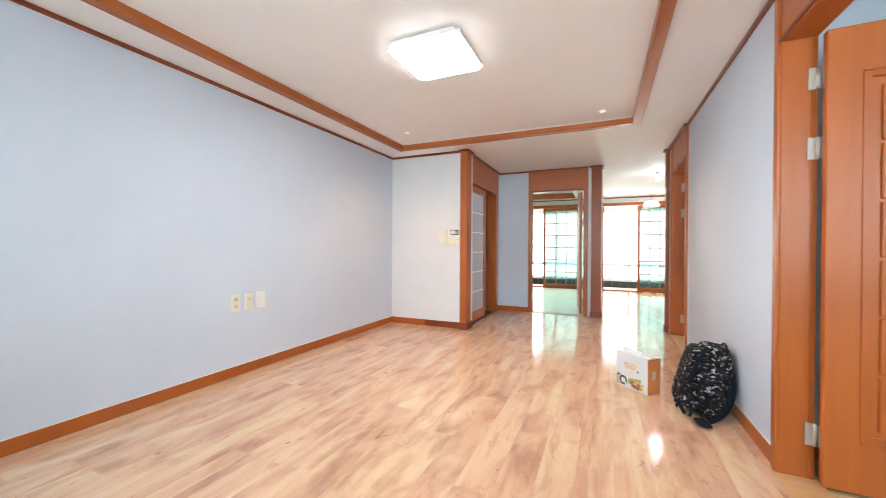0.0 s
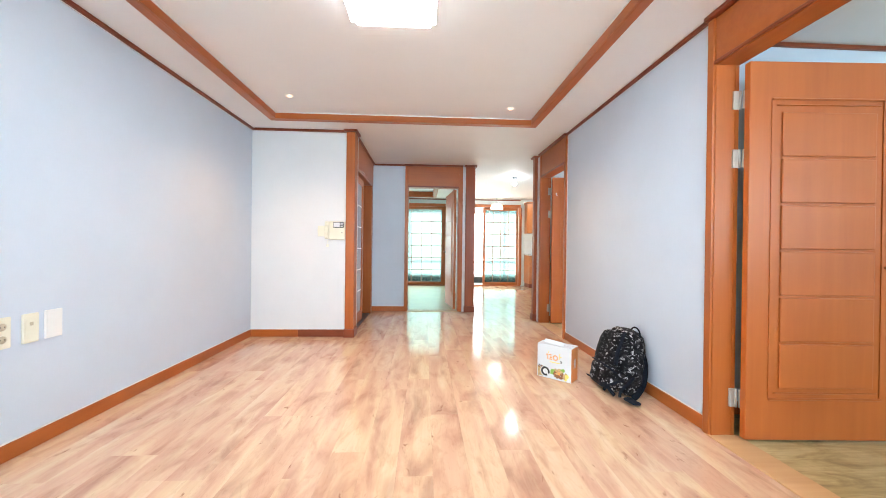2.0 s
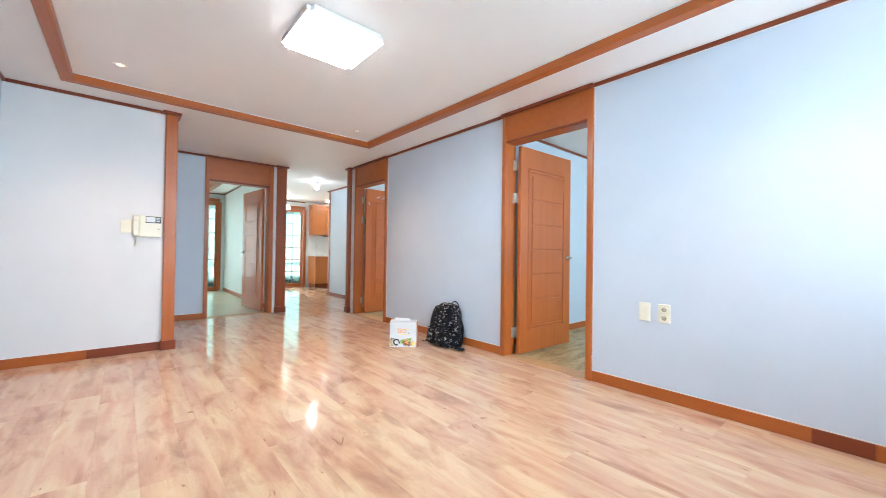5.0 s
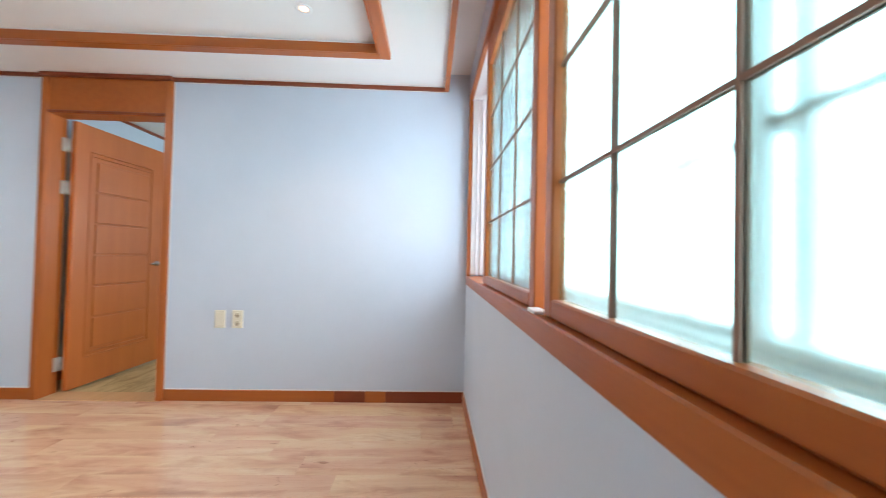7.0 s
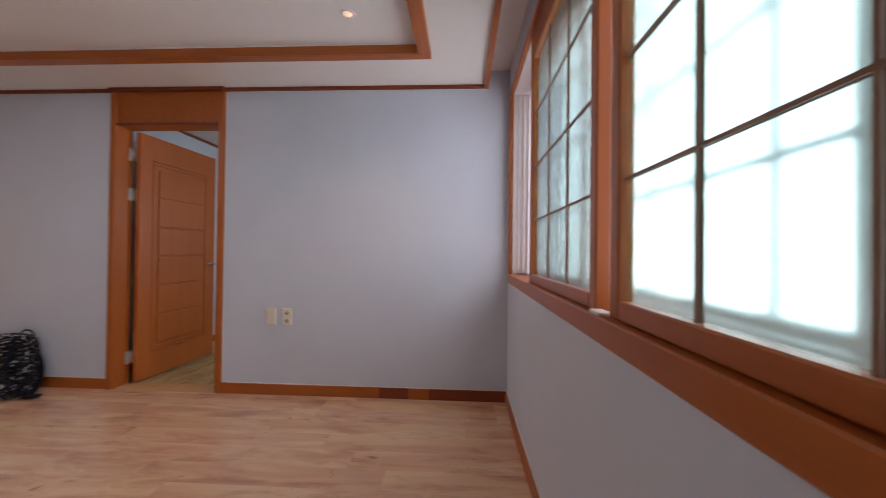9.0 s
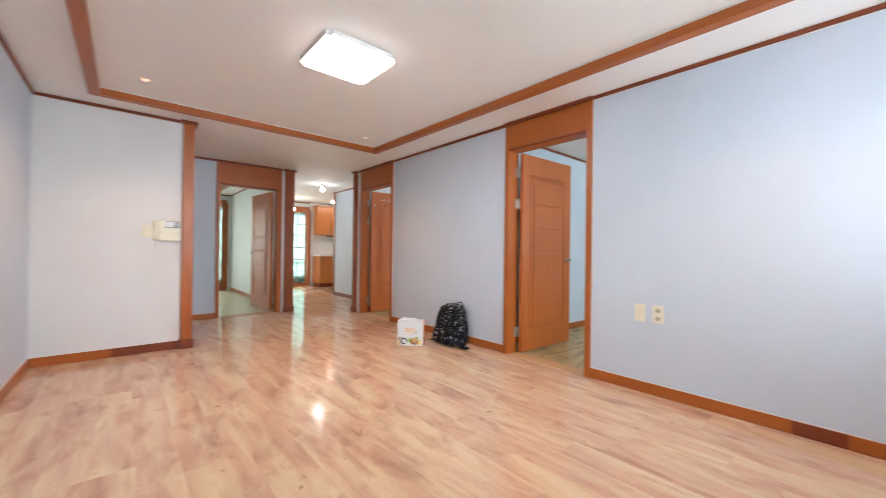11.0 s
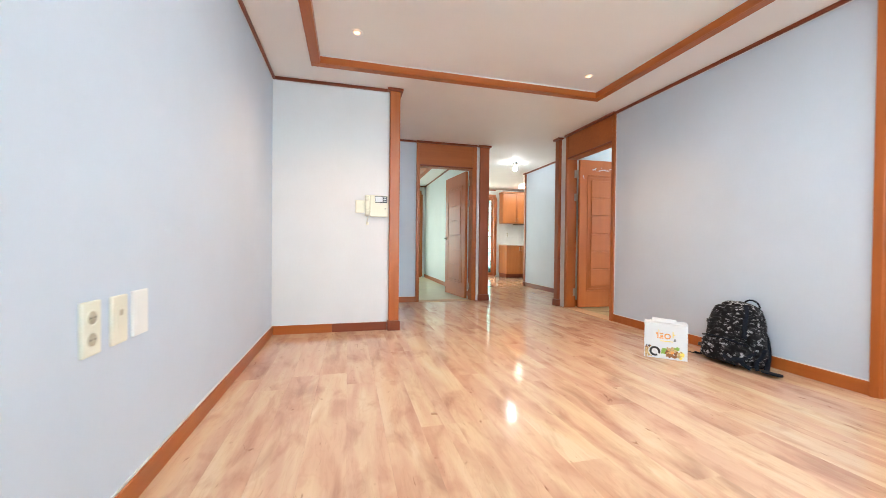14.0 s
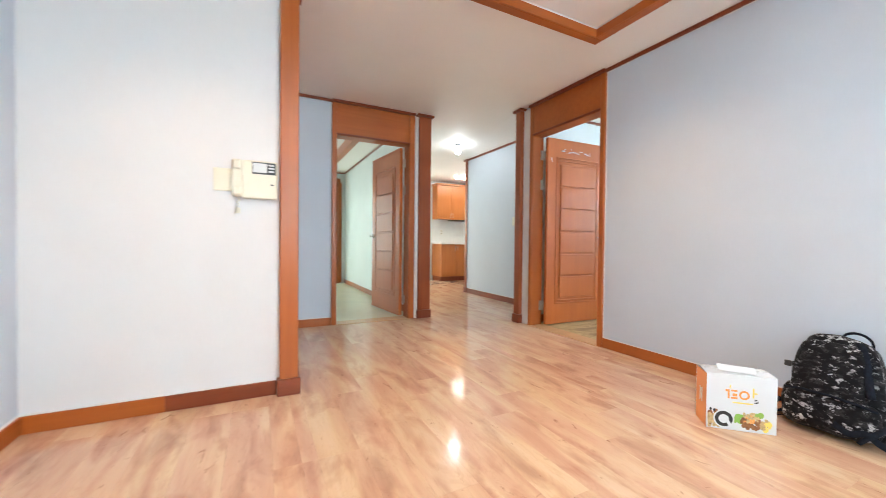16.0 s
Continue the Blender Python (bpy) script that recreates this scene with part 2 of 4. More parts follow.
# ---- building helpers ----
def add_box(bm, lo, hi, bevel=0.0, seg=1):
    lo, hi = Vector(lo), Vector(hi)
    r = bmesh.ops.create_cube(bm, size=1.0, matrix=Matrix.Translation((lo + hi) / 2) @ Matrix.Diagonal((*(hi - lo), 1)))
    if bevel:
        edges = list({e for vert in r["verts"] for e in vert.link_edges})
        bmesh.ops.bevel(bm, geom=edges, offset=bevel, segments=seg, affect="EDGES", profile=0.5)
    return bm


def boxes(*items, bevel=0.0, seg=1):
    bm = bmesh.new()
    for lo, hi in items:
        add_box(bm, lo, hi, bevel, seg)
    return bm


def add_cyl(bm, a, b, r1, r2=None, seg=20):
    a, b = Vector(a), Vector(b)
    d = b - a
    m = Matrix.Translation((a + b) / 2) @ d.to_track_quat("Z", "Y").to_matrix().to_4x4()
    bmesh.ops.create_cone(bm, cap_ends=True, segments=seg, radius1=r1, radius2=r1 if r2 is None else r2, depth=d.length, matrix=m)
    return bm


def cyl(a, b, r1, r2=None, seg=20):
    return add_cyl(bmesh.new(), a, b, r1, r2, seg)


def link(name, bm, material, smooth=False):
    me = bpy.data.meshes.new(name)
    bm.to_mesh(me)
    bm.free()
    me.materials.append(material)
    if smooth:
        for f in me.polygons:
            f.use_smooth = True
    return new(name, me)


def part(name, bm, material, parent, label="", smooth=False):
    ob = link(name, bm, material, smooth)
    ob.parent = parent
    return tagged(ob, label)


def thing(name, m, label, category, group="", kind=""):
    ob = new(name)
    ob.empty_display_size = 0.1
    ob.matrix_basis = m
    return tagged(ob, label, category, group, kind)


def structure(name, bm, material, label, category):
    return tagged(link(name, bm, material), label, category, "", "structure")


def tube(points, r, seg=8):
    """A bent round rod through points."""
    bm = bmesh.new()
    pts = [Vector(p) for p in points]
    rings = []
    for i, p in enumerate(pts):
        d = (pts[min(i + 1, len(pts) - 1)] - pts[max(i - 1, 0)]).normalized()
        q = d.to_track_quat("Z", "Y")
        rings.append([bm.verts.new(p + q @ Vector((r * math.cos(a), r * math.sin(a), 0))) for a in (k * 2 * math.pi / seg for k in range(seg))])
    for a, b in zip(rings, rings[1:]):
        for k in range(seg):
            bm.faces.new((a[k], a[(k + 1) % seg], b[(k + 1) % seg], b[k]))
    bm.faces.new(rings[0][::-1])
    bm.faces.new(rings[-1])
    return bm


def ribbon(points, side, width, thick=0.005):
    """A flat band through points; side gives the direction of its width."""
    bm = bmesh.new()
    pts = [Vector(p) for p in points]
    smooth = []
    for i in range(len(pts) - 1):
        a, b, c, d = pts[max(i - 1, 0)], pts[i], pts[i + 1], pts[min(i + 2, len(pts) - 1)]
        for k in range(5):
            t = k / 5
            smooth.append(0.5 * (2 * b + (c - a) * t + (2 * a - 5 * b + 4 * c - d) * t * t + (3 * b - a - 3 * c + d) * t ** 3))
    smooth.append(pts[-1])
    rings = []
    for i, p in enumerate(smooth):
        d = (smooth[min(i + 1, len(smooth) - 1)] - smooth[max(i - 1, 0)]).normalized()
        w = Vector(side)
        w = (w - d * w.dot(d)).normalized() * width / 2
        h = d.cross(w).normalized() * thick / 2
        rings.append([bm.verts.new(p + o) for o in (w * 0.9 + h, w, w * 0.9 - h, -w * 0.9 - h, -w, -w * 0.9 + h)])
    for a, b in zip(rings, rings[1:]):
        for k in range(6):
            bm.faces.new((a[k], a[(k + 1) % 6], b[(k + 1) % 6], b[k]))
    bm.faces.new(rings[0][::-1])
    bm.faces.new(rings[-1])
    bmesh.ops.recalc_face_normals(bm, faces=bm.faces)
    return bm


def revolve(profile, seg=28):
    bm = bmesh.new()
    rings = [[bm.verts.new((r * math.cos(a), r * math.sin(a), z)) for a in (k * 2 * math.pi / seg for k in range(seg))] for r, z in profile]
    for a, b in zip(rings, rings[1:]):
        for k in range(seg):
            bm.faces.new((a[k], a[(k + 1) % seg], b[(k + 1) % seg], b[k]))
    return bm


# ---- the plan ----
XL, XR, YW, YS, YB, YF = -2.143, 1.385, -0.420, 4.835, 6.475, 10.46
XE, XP, XK, XO = -1.05, 0.555, 2.06, 4.7
ZC, ZT = 2.322, 2.347
WT = 0.11
YK = 8.17
YR = 5.835
TOP = 2.62
A0, A1, AZ = 1.782, 2.588, 2.035
B0, B1, BZ = 4.762, 5.597, 1.99
D0, D1, DZ = -0.482, 0.312, 1.964
E0, E1, EZ = 5.05, 6.30, 1.975
WX0, WX1, WZ0, WZ1 = -1.53, 1.32, 0.935, 2.22
JB = 0.03


def wall_along_y(name, x0, x1, y0, y1, openings, material, label, z0=0.0, z1=TOP):
    """A wall with openings (y0, y1, z0, z1) that go through it."""
    bm = bmesh.new()
    y = y0
    for a, b, lo, hi in sorted(openings):
        if a > y:
            add_box(bm, (x0, y, z0), (x1, a, z1))
        if lo > z0:
            add_box(bm, (x0, a, z0), (x1, b, lo))
        add_box(bm, (x0, a, hi), (x1, b, z1))
        y = b
    if y1 > y:
        add_box(bm, (x0, y, z0), (x1, y1, z1))
    return structure(name, bm, material, label, "wall")


def wall_along_x(name, y0, y1, x0, x1, openings, material, label, z0=0.0, z1=TOP):
    bm = bmesh.new()
    x = x0
    for a, b, lo, hi in sorted(openings):
        if a > x:
            add_box(bm, (x, y0, z0), (a, y1, z1))
        if lo > z0:
            add_box(bm, (a, y0, z0), (b, y1, lo))
        add_box(bm, (a, y0, hi), (b, y1, z1))
        x = b
    if x1 > x:
        add_box(bm, (x, y0, z0), (x1, y1, z1))
    return structure(name, bm, material, label, "wall")


GREY = "pale blue-grey papered interior wall"
wall_along_y("wall_left", XL - 0.12, XL, YW, YB, [], M_WALL, "pale blue-grey papered living room wall")
wall_along_x("wall_window", YW - 0.30, YW, XL - 0.12, XO + 0.12, [(WX0, WX1, WZ0, WZ1), (2.2, 4.2, 0.95, 2.1)], M_WALL, "pale grey papered wall under a wide window")
wall_along_y("wall_right", XR, XR + WT, YW, YR, [(A0 - JB, A1 + JB, 0, AZ + JB), (B0 - JB, B1 + JB, 0, BZ + JB)], M_WALL, "pale blue-grey papered wall with two doorways")
wall_along_x("wall_stub", YS, YS + 0.12, XL, XE - 0.02, [], M_WALL_LIGHT, "off-white papered wall beside the entrance")
wall_along_y("wall_entry", XE - 0.12, XE, YS + 0.12, YB, [(E0, E1, 0, EZ)], M_WALL, "papered wall with the entrance doorway")
wall_along_x("wall_hall_end", YB, YB + 0.12, -2.72, XP, [(D0 - JB, D1 + JB, 0, DZ + JB)], M_WALL, GREY)
wall_along_y("wall_partition", XP - 0.125, XP, YB + 0.12, YF, [], M_WALL_ROOM, "pale papered partition between bedroom and kitchen")
wall_along_x("wall_far", YF, YF + 0.12, -2.72, XO + 0.12, [(-2.2, 0.33, 0, 2.18), (0.557, 2.36, 0, 2.18)], M_WALL_ROOM, "papered wall with two wide balcony openings")
wall_along_y("wall_kitchen", XK, XK + 0.12, YR, YK, [], M_WALL, "pale blue papered wall beside the kitchen")
wall_along_x("wall_recess", YR - 0.12, YR, XR + WT, XO, [], M_WALL_ROOM, GREY)
wall_along_x("wall_kitchen_return", YK - 0.12, YK, XK + 0.12, XO, [], M_WALL, GREY)
wall_along_y("wall_east", XO, XO + 0.12, YW, YF, [(3.7, 5.1, 0.95, 2.1)], M_WALL_ROOM, "pale papered outer bedroom wall")
wall_along_x("wall_between_rooms", 2.85, 2.97, XR + WT, XO, [], M_WALL_SKY, "pale blue papered bedroom wall")
wall_along_y("wall_west", -2.72, -2.60, YB + 0.12, YF, [], M_WALL_ROOM, "pale papered bedroom wall")

# ceilings: lower border, raised tray and the rooms behind
TX0, TX1, TY0, TY1 = -1.782, 0.934, 0.120, 4.448
LIP = 0.062
CB = -0.25
ix0, ix1, iy0, iy1 = TX0 + LIP, TX1 - LIP, TY0 + LIP, TY1 - LIP
bm = boxes(((XL, CB, ZC), (ix0, YS, TOP)), ((ix1, CB, ZC), (XR, YS, TOP)), ((ix0, CB, ZC), (ix1, iy0, TOP)), ((ix0, iy1, ZC), (ix1, YS, TOP)),
           ((XE, YS, ZC), (XR, YB, TOP)), ((XR + 0.002, YR, ZC), (XK, YB, TOP)), ((XP, YB, ZC), (XK, YK, TOP)), ((XP, YK, ZC), (XO, YF, TOP)))
structure("ceiling", bm, M_CEIL, "warm white papered ceiling with a dropped border", "ceiling")
structure("ceiling_tray", boxes(((ix0, iy0, ZT), (ix1, iy1, TOP)), ((XL, YW, 2.43), (XR, CB - 0.012, TOP))), M_CEIL, "warm white raised ceiling panel", "ceiling")
structure("ceiling_rooms", boxes(((XR + WT, YW, ZC), (XO, 2.85, TOP)), ((XR + WT, 2.97, ZC), (XO, YR - 0.12, TOP)), ((XL, YS + 0.12, ZC), (XE - 0.12, YB, TOP))), M_CEIL, "white papered bedroom ceiling", "ceiling")
bx0, bx1, by0, by1 = -2.1, -0.02, 7.15, 9.85
structure("ceiling_bedroom", boxes(((-2.6, YB + 0.12, ZC), (bx0, YF, TOP)), ((bx1, YB + 0.12, ZC), (XP - 0.125, YF, TOP)), ((bx0, YB + 0.12, ZC), (bx1, by0, TOP)),
          ((bx0, by1, ZC), (bx1, YF, TOP)), ((bx0, by0, ZC + 0.1), (bx1, by1, TOP))), M_CEIL, "white papered bedroom ceiling with a raised tray", "ceiling")
structure("roof", boxes(((-2.9, -0.8, TOP), (5.0, 11.7, TOP + 0.15))), M_CONCRETE, "concrete slab over the flat", "roof")


def tray_trim(name, x0, x1, y0, y1, lip, z, top, label):
    t = thing(name, Matrix(), label, "trim", "", "structure")
    d = z - 0.042
    for nm, lo, hi, mt in (("rail", (x0, y0, d), (x1, y0 + lip, z), M_WOOD_X), ("rail", (x0, y1 - lip, d), (x1, y1, z), M_WOOD_X),
                           ("rail", (x0, y0 + lip, d), (x0 + lip, y1 - lip, z), M_WOOD_Y), ("rail", (x1 - lip, y0 + lip, d), (x1, y1 - lip, z), M_WOOD_Y)):
        part(nm, boxes((lo, hi), bevel=0.004), mt, t)
    e = 0.012
    a0, a1, b0, b1 = x0 + lip, x1 - lip, y0 + lip, y1 - lip
    for lo, hi, mt in (((a0, b0, d), (a1, b0 + e, top - 0.012), M_WOOD_X), ((a0, b1 - e, d), (a1, b1, top - 0.012), M_WOOD_X),
                       ((a0, b0 + e, d), (a0 + e, b1 - e, top - 0.012), M_WOOD_Y), ((a1 - e, b0 + e, d), (a1, b1 - e, top - 0.012), M_WOOD_Y)):
        part("fascia", boxes((lo, hi)), mt, t)
        part("cove_strip", boxes(((lo[0], lo[1], top - 0.012), (hi[0], hi[1], top - 0.002))), M_WHITE_TRIM, t, "thin white cove strip")
    return t


tray_trim("tray_trim", TX0, TX1, TY0, TY1, LIP, ZC, ZT, "orange wooden frame round the raised ceiling")
tray_trim("tray_trim_bedroom", bx0 - 0.085, bx1 + 0.085, by0 - 0.085, by1 + 0.085, 0.085, ZC, ZC + 0.1, "orange wooden frame round the bedroom ceiling tray")

# skirting and crown strips
BH, BD, CH, CD = 0.08, 0.012, 0.027, 0.022


def strip(runs, label):
    """Skirting below and crown above, piece by piece; a run is (axis, at, side, from, to, skirting, crown)."""
    for axis, at, side, a, b, low, high in runs:
        for on, nm, z0, z1, d in ((low, "baseboard", 0.0, BH, BD), (high, "trim", ZC - CH, ZC - 0.001, CD)):
            if not on:
                continue
            lo_d, hi_d = (at, at + side * d) if side > 0 else (at + side * d, at)
            red = nm == "trim" or low == 2
            if axis == "y":
                bm = boxes(((lo_d, a, z0), (hi_d, b, z1)), bevel=0.003)
                mt = M_RED_Y if red else M_WOOD_Y
            else:
                bm = boxes(((a, lo_d, z0), (b, hi_d, z1)), bevel=0.003)
                mt = M_RED_X if red else M_WOOD_X
            structure(nm, bm, mt, "dark red-brown crown strip" if nm == "trim" else ("red-brown wooden skirting" if red else "orange wooden skirting"), "trim")
            if nm == "trim" and axis + str(at) in (("y" + str(XR)), ("y" + str(XL)), ("x" + str(YS))):
                lo_d, hi_d = (at, at + side * 0.004) if side > 0 else (at + side * 0.004, at)
                s = ((lo_d, a, z0 - 0.006), (hi_d, b, z0)) if axis == "y" else ((a, lo_d, z0 - 0.006), (b, hi_d, z0))
                structure("trim", boxes(s), M_WHITE_TRIM, "thin white caulk line under the crown strip", "trim")
            if nm == "baseboard":
                c = 0.005
                lo_d, hi_d = (at, at + side * c) if side > 0 else (at + side * c, at)
                s = ((lo_d, a, z1), (hi_d, b, z1 + 0.006)) if axis == "y" else ((a, lo_d, z1), (b, hi_d, z1 + 0.006))
                structure("trim", boxes(s), M_WHITE_TRIM, "thin white caulk line over the skirting", "trim")


CW = 0.052
strip([
    ("y", XL, 1, YW, YS, 1, 0), ("y", XL, 1, CB, YS, 0, 1),
    ("x", YS, -1, XL + BD, -1.62, 1, 0), ("x", YS, -1, -1.62, -1.111, 2, 0), ("x", YS, -1, XL + CD, -1.02, 0, 1),
    ("x", YW, 1, XL + BD, XR - BD, 1, 0),
    ("y", XR, -1, YW, 0.15, 2, 0), ("y", XR, -1, 0.15, 0.30, 1, 0), ("y", XR, -1, 0.30, 0.52, 2, 0), ("y", XR, -1, 0.52, A0 - CW, 1, 0), ("y", XR, -1, A1 + CW, B0 - CW, 1, 0),
    ("y", XR, -1, CB, A0 - CW, 0, 1), ("y", XR, -1, A1 + CW, B0 - CW, 0, 1),
    ("x", YB, -1, XE, D0 - CW, 1, 0), ("x", YB, -1, XE, D0 - CW, 0, 1),
    ("y", XK, -1, YR, YK - 0.05, 2, 1), ("y", XP, 1, YB + 0.02, YF, 1, 1), ("x", YR, 1, XR + WT, XK, 1, 1),
    ("x", YK, 1, XK, XO, 1, 1), ("x", YF, -1, XP, 2.36, 0, 1), ("x", YF, -1, -2.6, XP - 0.125, 0, 1),
    ("y", XP - 0.125, -1, YB + 0.12, YF, 1, 1), ("y", -2.6, 1, YB + 0.12, YF, 1, 1),
    ("x", 2.85, -1, XR + WT, XO, 1, 1), ("y", XO, -1, YW, 2.85, 1, 1), ("x", YW, 1, XR + WT, XO, 1, 1),
    ("x", YR - 0.12, -1, XR + WT, XO, 1, 1), ("x", 2.97, 1, XR + WT, XO, 1, 1),
], "")
# crown before the curtain recess
structure("trim", boxes(((XL, CB - 0.012, ZC - CH), (XR, CB + 0.02, ZC + 0.0)), ((XL, CB - 0.011, ZC), (XR, CB - 0.001, 2.43))), M_WOOD_X, "orange wooden strip at the curtain recess", "trim")


# ---- doors ----
def leaf_mesh(w, h, t):
    return boxes(((0, 0, 0), (w, t, h)), bevel=0.003)


def door_leaf(parent, w, h, m, mirror=False):
    """A moulded door leaf in its own frame: x from the hinge, y the thickness."""
    t = 0.038
    leaf = part("leaf", leaf_mesh(w, h, t), M_DOOR, parent, "orange moulded wooden door leaf")
    leaf.matrix_basis = m
    mx0, mx1, mz0, mz1 = 0.115, w - 0.125, 0.215, h - 0.195
    for face in (0, 1):
        y0, y1 = ((-0.010, 0.0) if face == 0 else (t, t + 0.010))
        for k, (inset, wd) in enumerate(((0.0, 0.012), (0.026, 0.008))):
            a0, a1, c0, c1 = mx0 + inset, mx1 - inset, mz0 + inset * 1.3, mz1 - inset * 1.3
            v0, v1 = (-0.005, 0.0) if face == 0 else (t, t + 0.005)
            bm = boxes(((a0, y0, c0), (a1, y1, c0 + wd)), ((a0, y0, c1 - wd), (a1, y1, c1)), bevel=0.0035)
            if k == 0:
                for b0, b1 in ((a0, a0 + wd), (a1 - wd, a1)):
                    add_box(bm, (b0, v0, c0 + wd), (b1, v1, c1 - wd))
            part("moulding", bm, M_DOOR, leaf)
        a0, a1, c0, c1 = mx0 + 0.055, mx1 - 0.05, mz0 + 0.058, mz1 - 0.07
        step = (c1 - c0) / 6
        for k in range(6):
            bm = boxes(((a0, y0, c0 + k * step + 0.006), (a1, y1, c0 + (k + 1) * step - 0.006)), bevel=0.006, seg=2)
            part("panel", bm, M_DOOR, leaf)
    hz, hx = 0.93, w - 0.055
    for side in (-1, 1):
        yb = 0 if side < 0 else t
        hd = part("handle", cyl((hx, yb, hz), (hx, yb + side * 0.012, hz), 0.026, 0.024), M_BRASS, leaf, "satin nickel lever handle", True)
        part("neck", cyl((hx, yb + side * 0.012, hz), (hx, yb + side * 0.045, hz), 0.009), M_BRASS, hd, "", True)
        part("lever", tube([(hx + 0.006, yb + side * 0.045, hz), (hx - 0.03, yb + side * 0.05, hz + 0.003), (hx - 0.07, yb + side * 0.05, hz + 0.002), (hx - 0.11, yb + side * 0.046, hz - 0.004)], 0.0085), M_BRASS, hd, "", True)
    part("latch_plate", boxes(((w, t * 0.2, hz - 0.08), (w + 0.002, t * 0.8, hz + 0.08))), M_STEEL, leaf, "steel latch plate")
    return leaf


def hinge(parent, x, y, z, side):
    """A steel butt hinge: knuckle and the plate on the jamb face."""
    h = part("hinge", cyl((x, y, z - 0.05), (x, y, z + 0.05), 0.0075), M_HINGE, parent, "bright steel butt hinge", True)
    part("plate", boxes(((min(x, x - side * 0.014), y - 0.034, z - 0.05), (max(x, x - side * 0.014), y - 0.004, z + 0.05)), bevel=0.001), M_HINGE, h)
    part("plate", boxes(((min(x + side * 0.008, x + side * 0.03), y + 0.008, z - 0.05), (max(x + side * 0.008, x + side * 0.03), y + 0.013, z + 0.05))), M_HINGE, h)


def doorway(name, m, w, h, t, hinge_right, label, far_right, angle, leaf_w=0.835):
    """Frame, lintel board, threshold and open leaf; local x along the opening, y into the room, z up."""
    d = thing(name, m, label, "door", "", "structure")
    pr, bk = 0.026, t + 0.006
    for x0, x1 in ((-JB, 0.0), (w, w + JB)):
        part("jamb", boxes(((x0, -pr + 0.012, 0), (x1, bk, h + JB)), bevel=0.002), M_WOOD_Z, d)
    part("head_jamb", boxes(((0, -pr + 0.012, h), (w, bk, h + JB)), bevel=0.002), M_WOOD_X, d)
    for x0, x1 in ((-CW, -0.006), (w + 0.006, w + CW + far_right)):
        part("casing", boxes(((x0, -pr, 0), (x1, 0.001, ZC - CH)), bevel=0.005, seg=2), M_WOOD_Z, d)
        part("casing_back", boxes(((x0, t - 0.001, 0), (x1, t + 0.005, h + JB)), bevel=0.005), M_WOOD_Z, d)
    for x0, x1 in ((-CW - 0.006, -CW), (w + CW + far_right, w + CW + far_right + 0.006)):
        part("caulk_line", boxes(((x0, -0.005, 0.086), (x1, 0.0, ZC - CH - 0.006))), M_WHITE_TRIM, d)
    part("lintel_board", boxes(((-0.006, -pr + 0.01, h + 0.006), (w + 0.006, 0.0, ZC - CH)), bevel=0.003), M_WOOD_Y if abs(m[0][0]) < 0.5 else M_WOOD_X, d, "orange wooden board over the doorway")
    part("lintel_edge", boxes(((-0.006, -pr - 0.002, h + 0.003), (w + 0.006, -pr + 0.01, h + 0.022)), bevel=0.003), M_RED_Y if abs(m[0][0]) < 0.5 else M_RED_X, d)
    part("crown", boxes(((-CW - 0.004, -pr - CD, ZC - CH), (w + CW + far_right + 0.004, 0.0, ZC - 0.002)), bevel=0.003), M_RED_Y if abs(m[0][0]) < 0.5 else M_RED_X, d)
    part("stop", boxes(((0, t - 0.016, 0), (0.003, t + 0.004, h))), M_WOOD_Z, d)
    part("stop", boxes(((w - 0.003, t - 0.016, 0), (w, t + 0.004, h))), M_WOOD_Z, d)
    part("threshold", boxes(((-JB + 0.002, -0.03, -0.03), (w + JB - 0.002, bk + 0.02, 0.005)), bevel=0.003), M_SILL, d, "light wooden threshold board")
    hx = w - 0.004 if hinge_right else 0.004
    if hinge_right:
        lm = pose(hx - 0.016, bk + 0.004, 0.012, 0, 0, 90 + angle)
    else:
        lm = pose(hx + 0.026, bk + 0.004, 0.012, 0, 0, 90 - angle) @ pose(0, -0.038, 0)
    door_leaf(d, leaf_w, h - 0.02, lm)
    for z in (h * 0.905, h * 0.748, h * 0.105):
        hinge(d, hx + (-0.006 if hinge_right else 0.006), bk - 0.002, z, -1 if hinge_right else 1)
    return d


doorway("door_1", pose(XR, A1, 0, 0, 0, -90), A1 - A0, AZ, WT, False, "open orange wooden door with six moulded panels to a bedroom", 0.0, 2.5, 0.848)
doorway("door_2", pose(XR, B1, 0, 0, 0, -90), B1 - B0, BZ, WT, False, "open orange wooden door with moulded panels beside the hall post", 0.0, 2.0)
leaf_b = next(c for c in bpy.data.objects["door_2"].children if c.name.startswith("leaf"))
# thin white patches standing in for the bulb's reflection on the varnish
glint_rnd = random.Random(23)
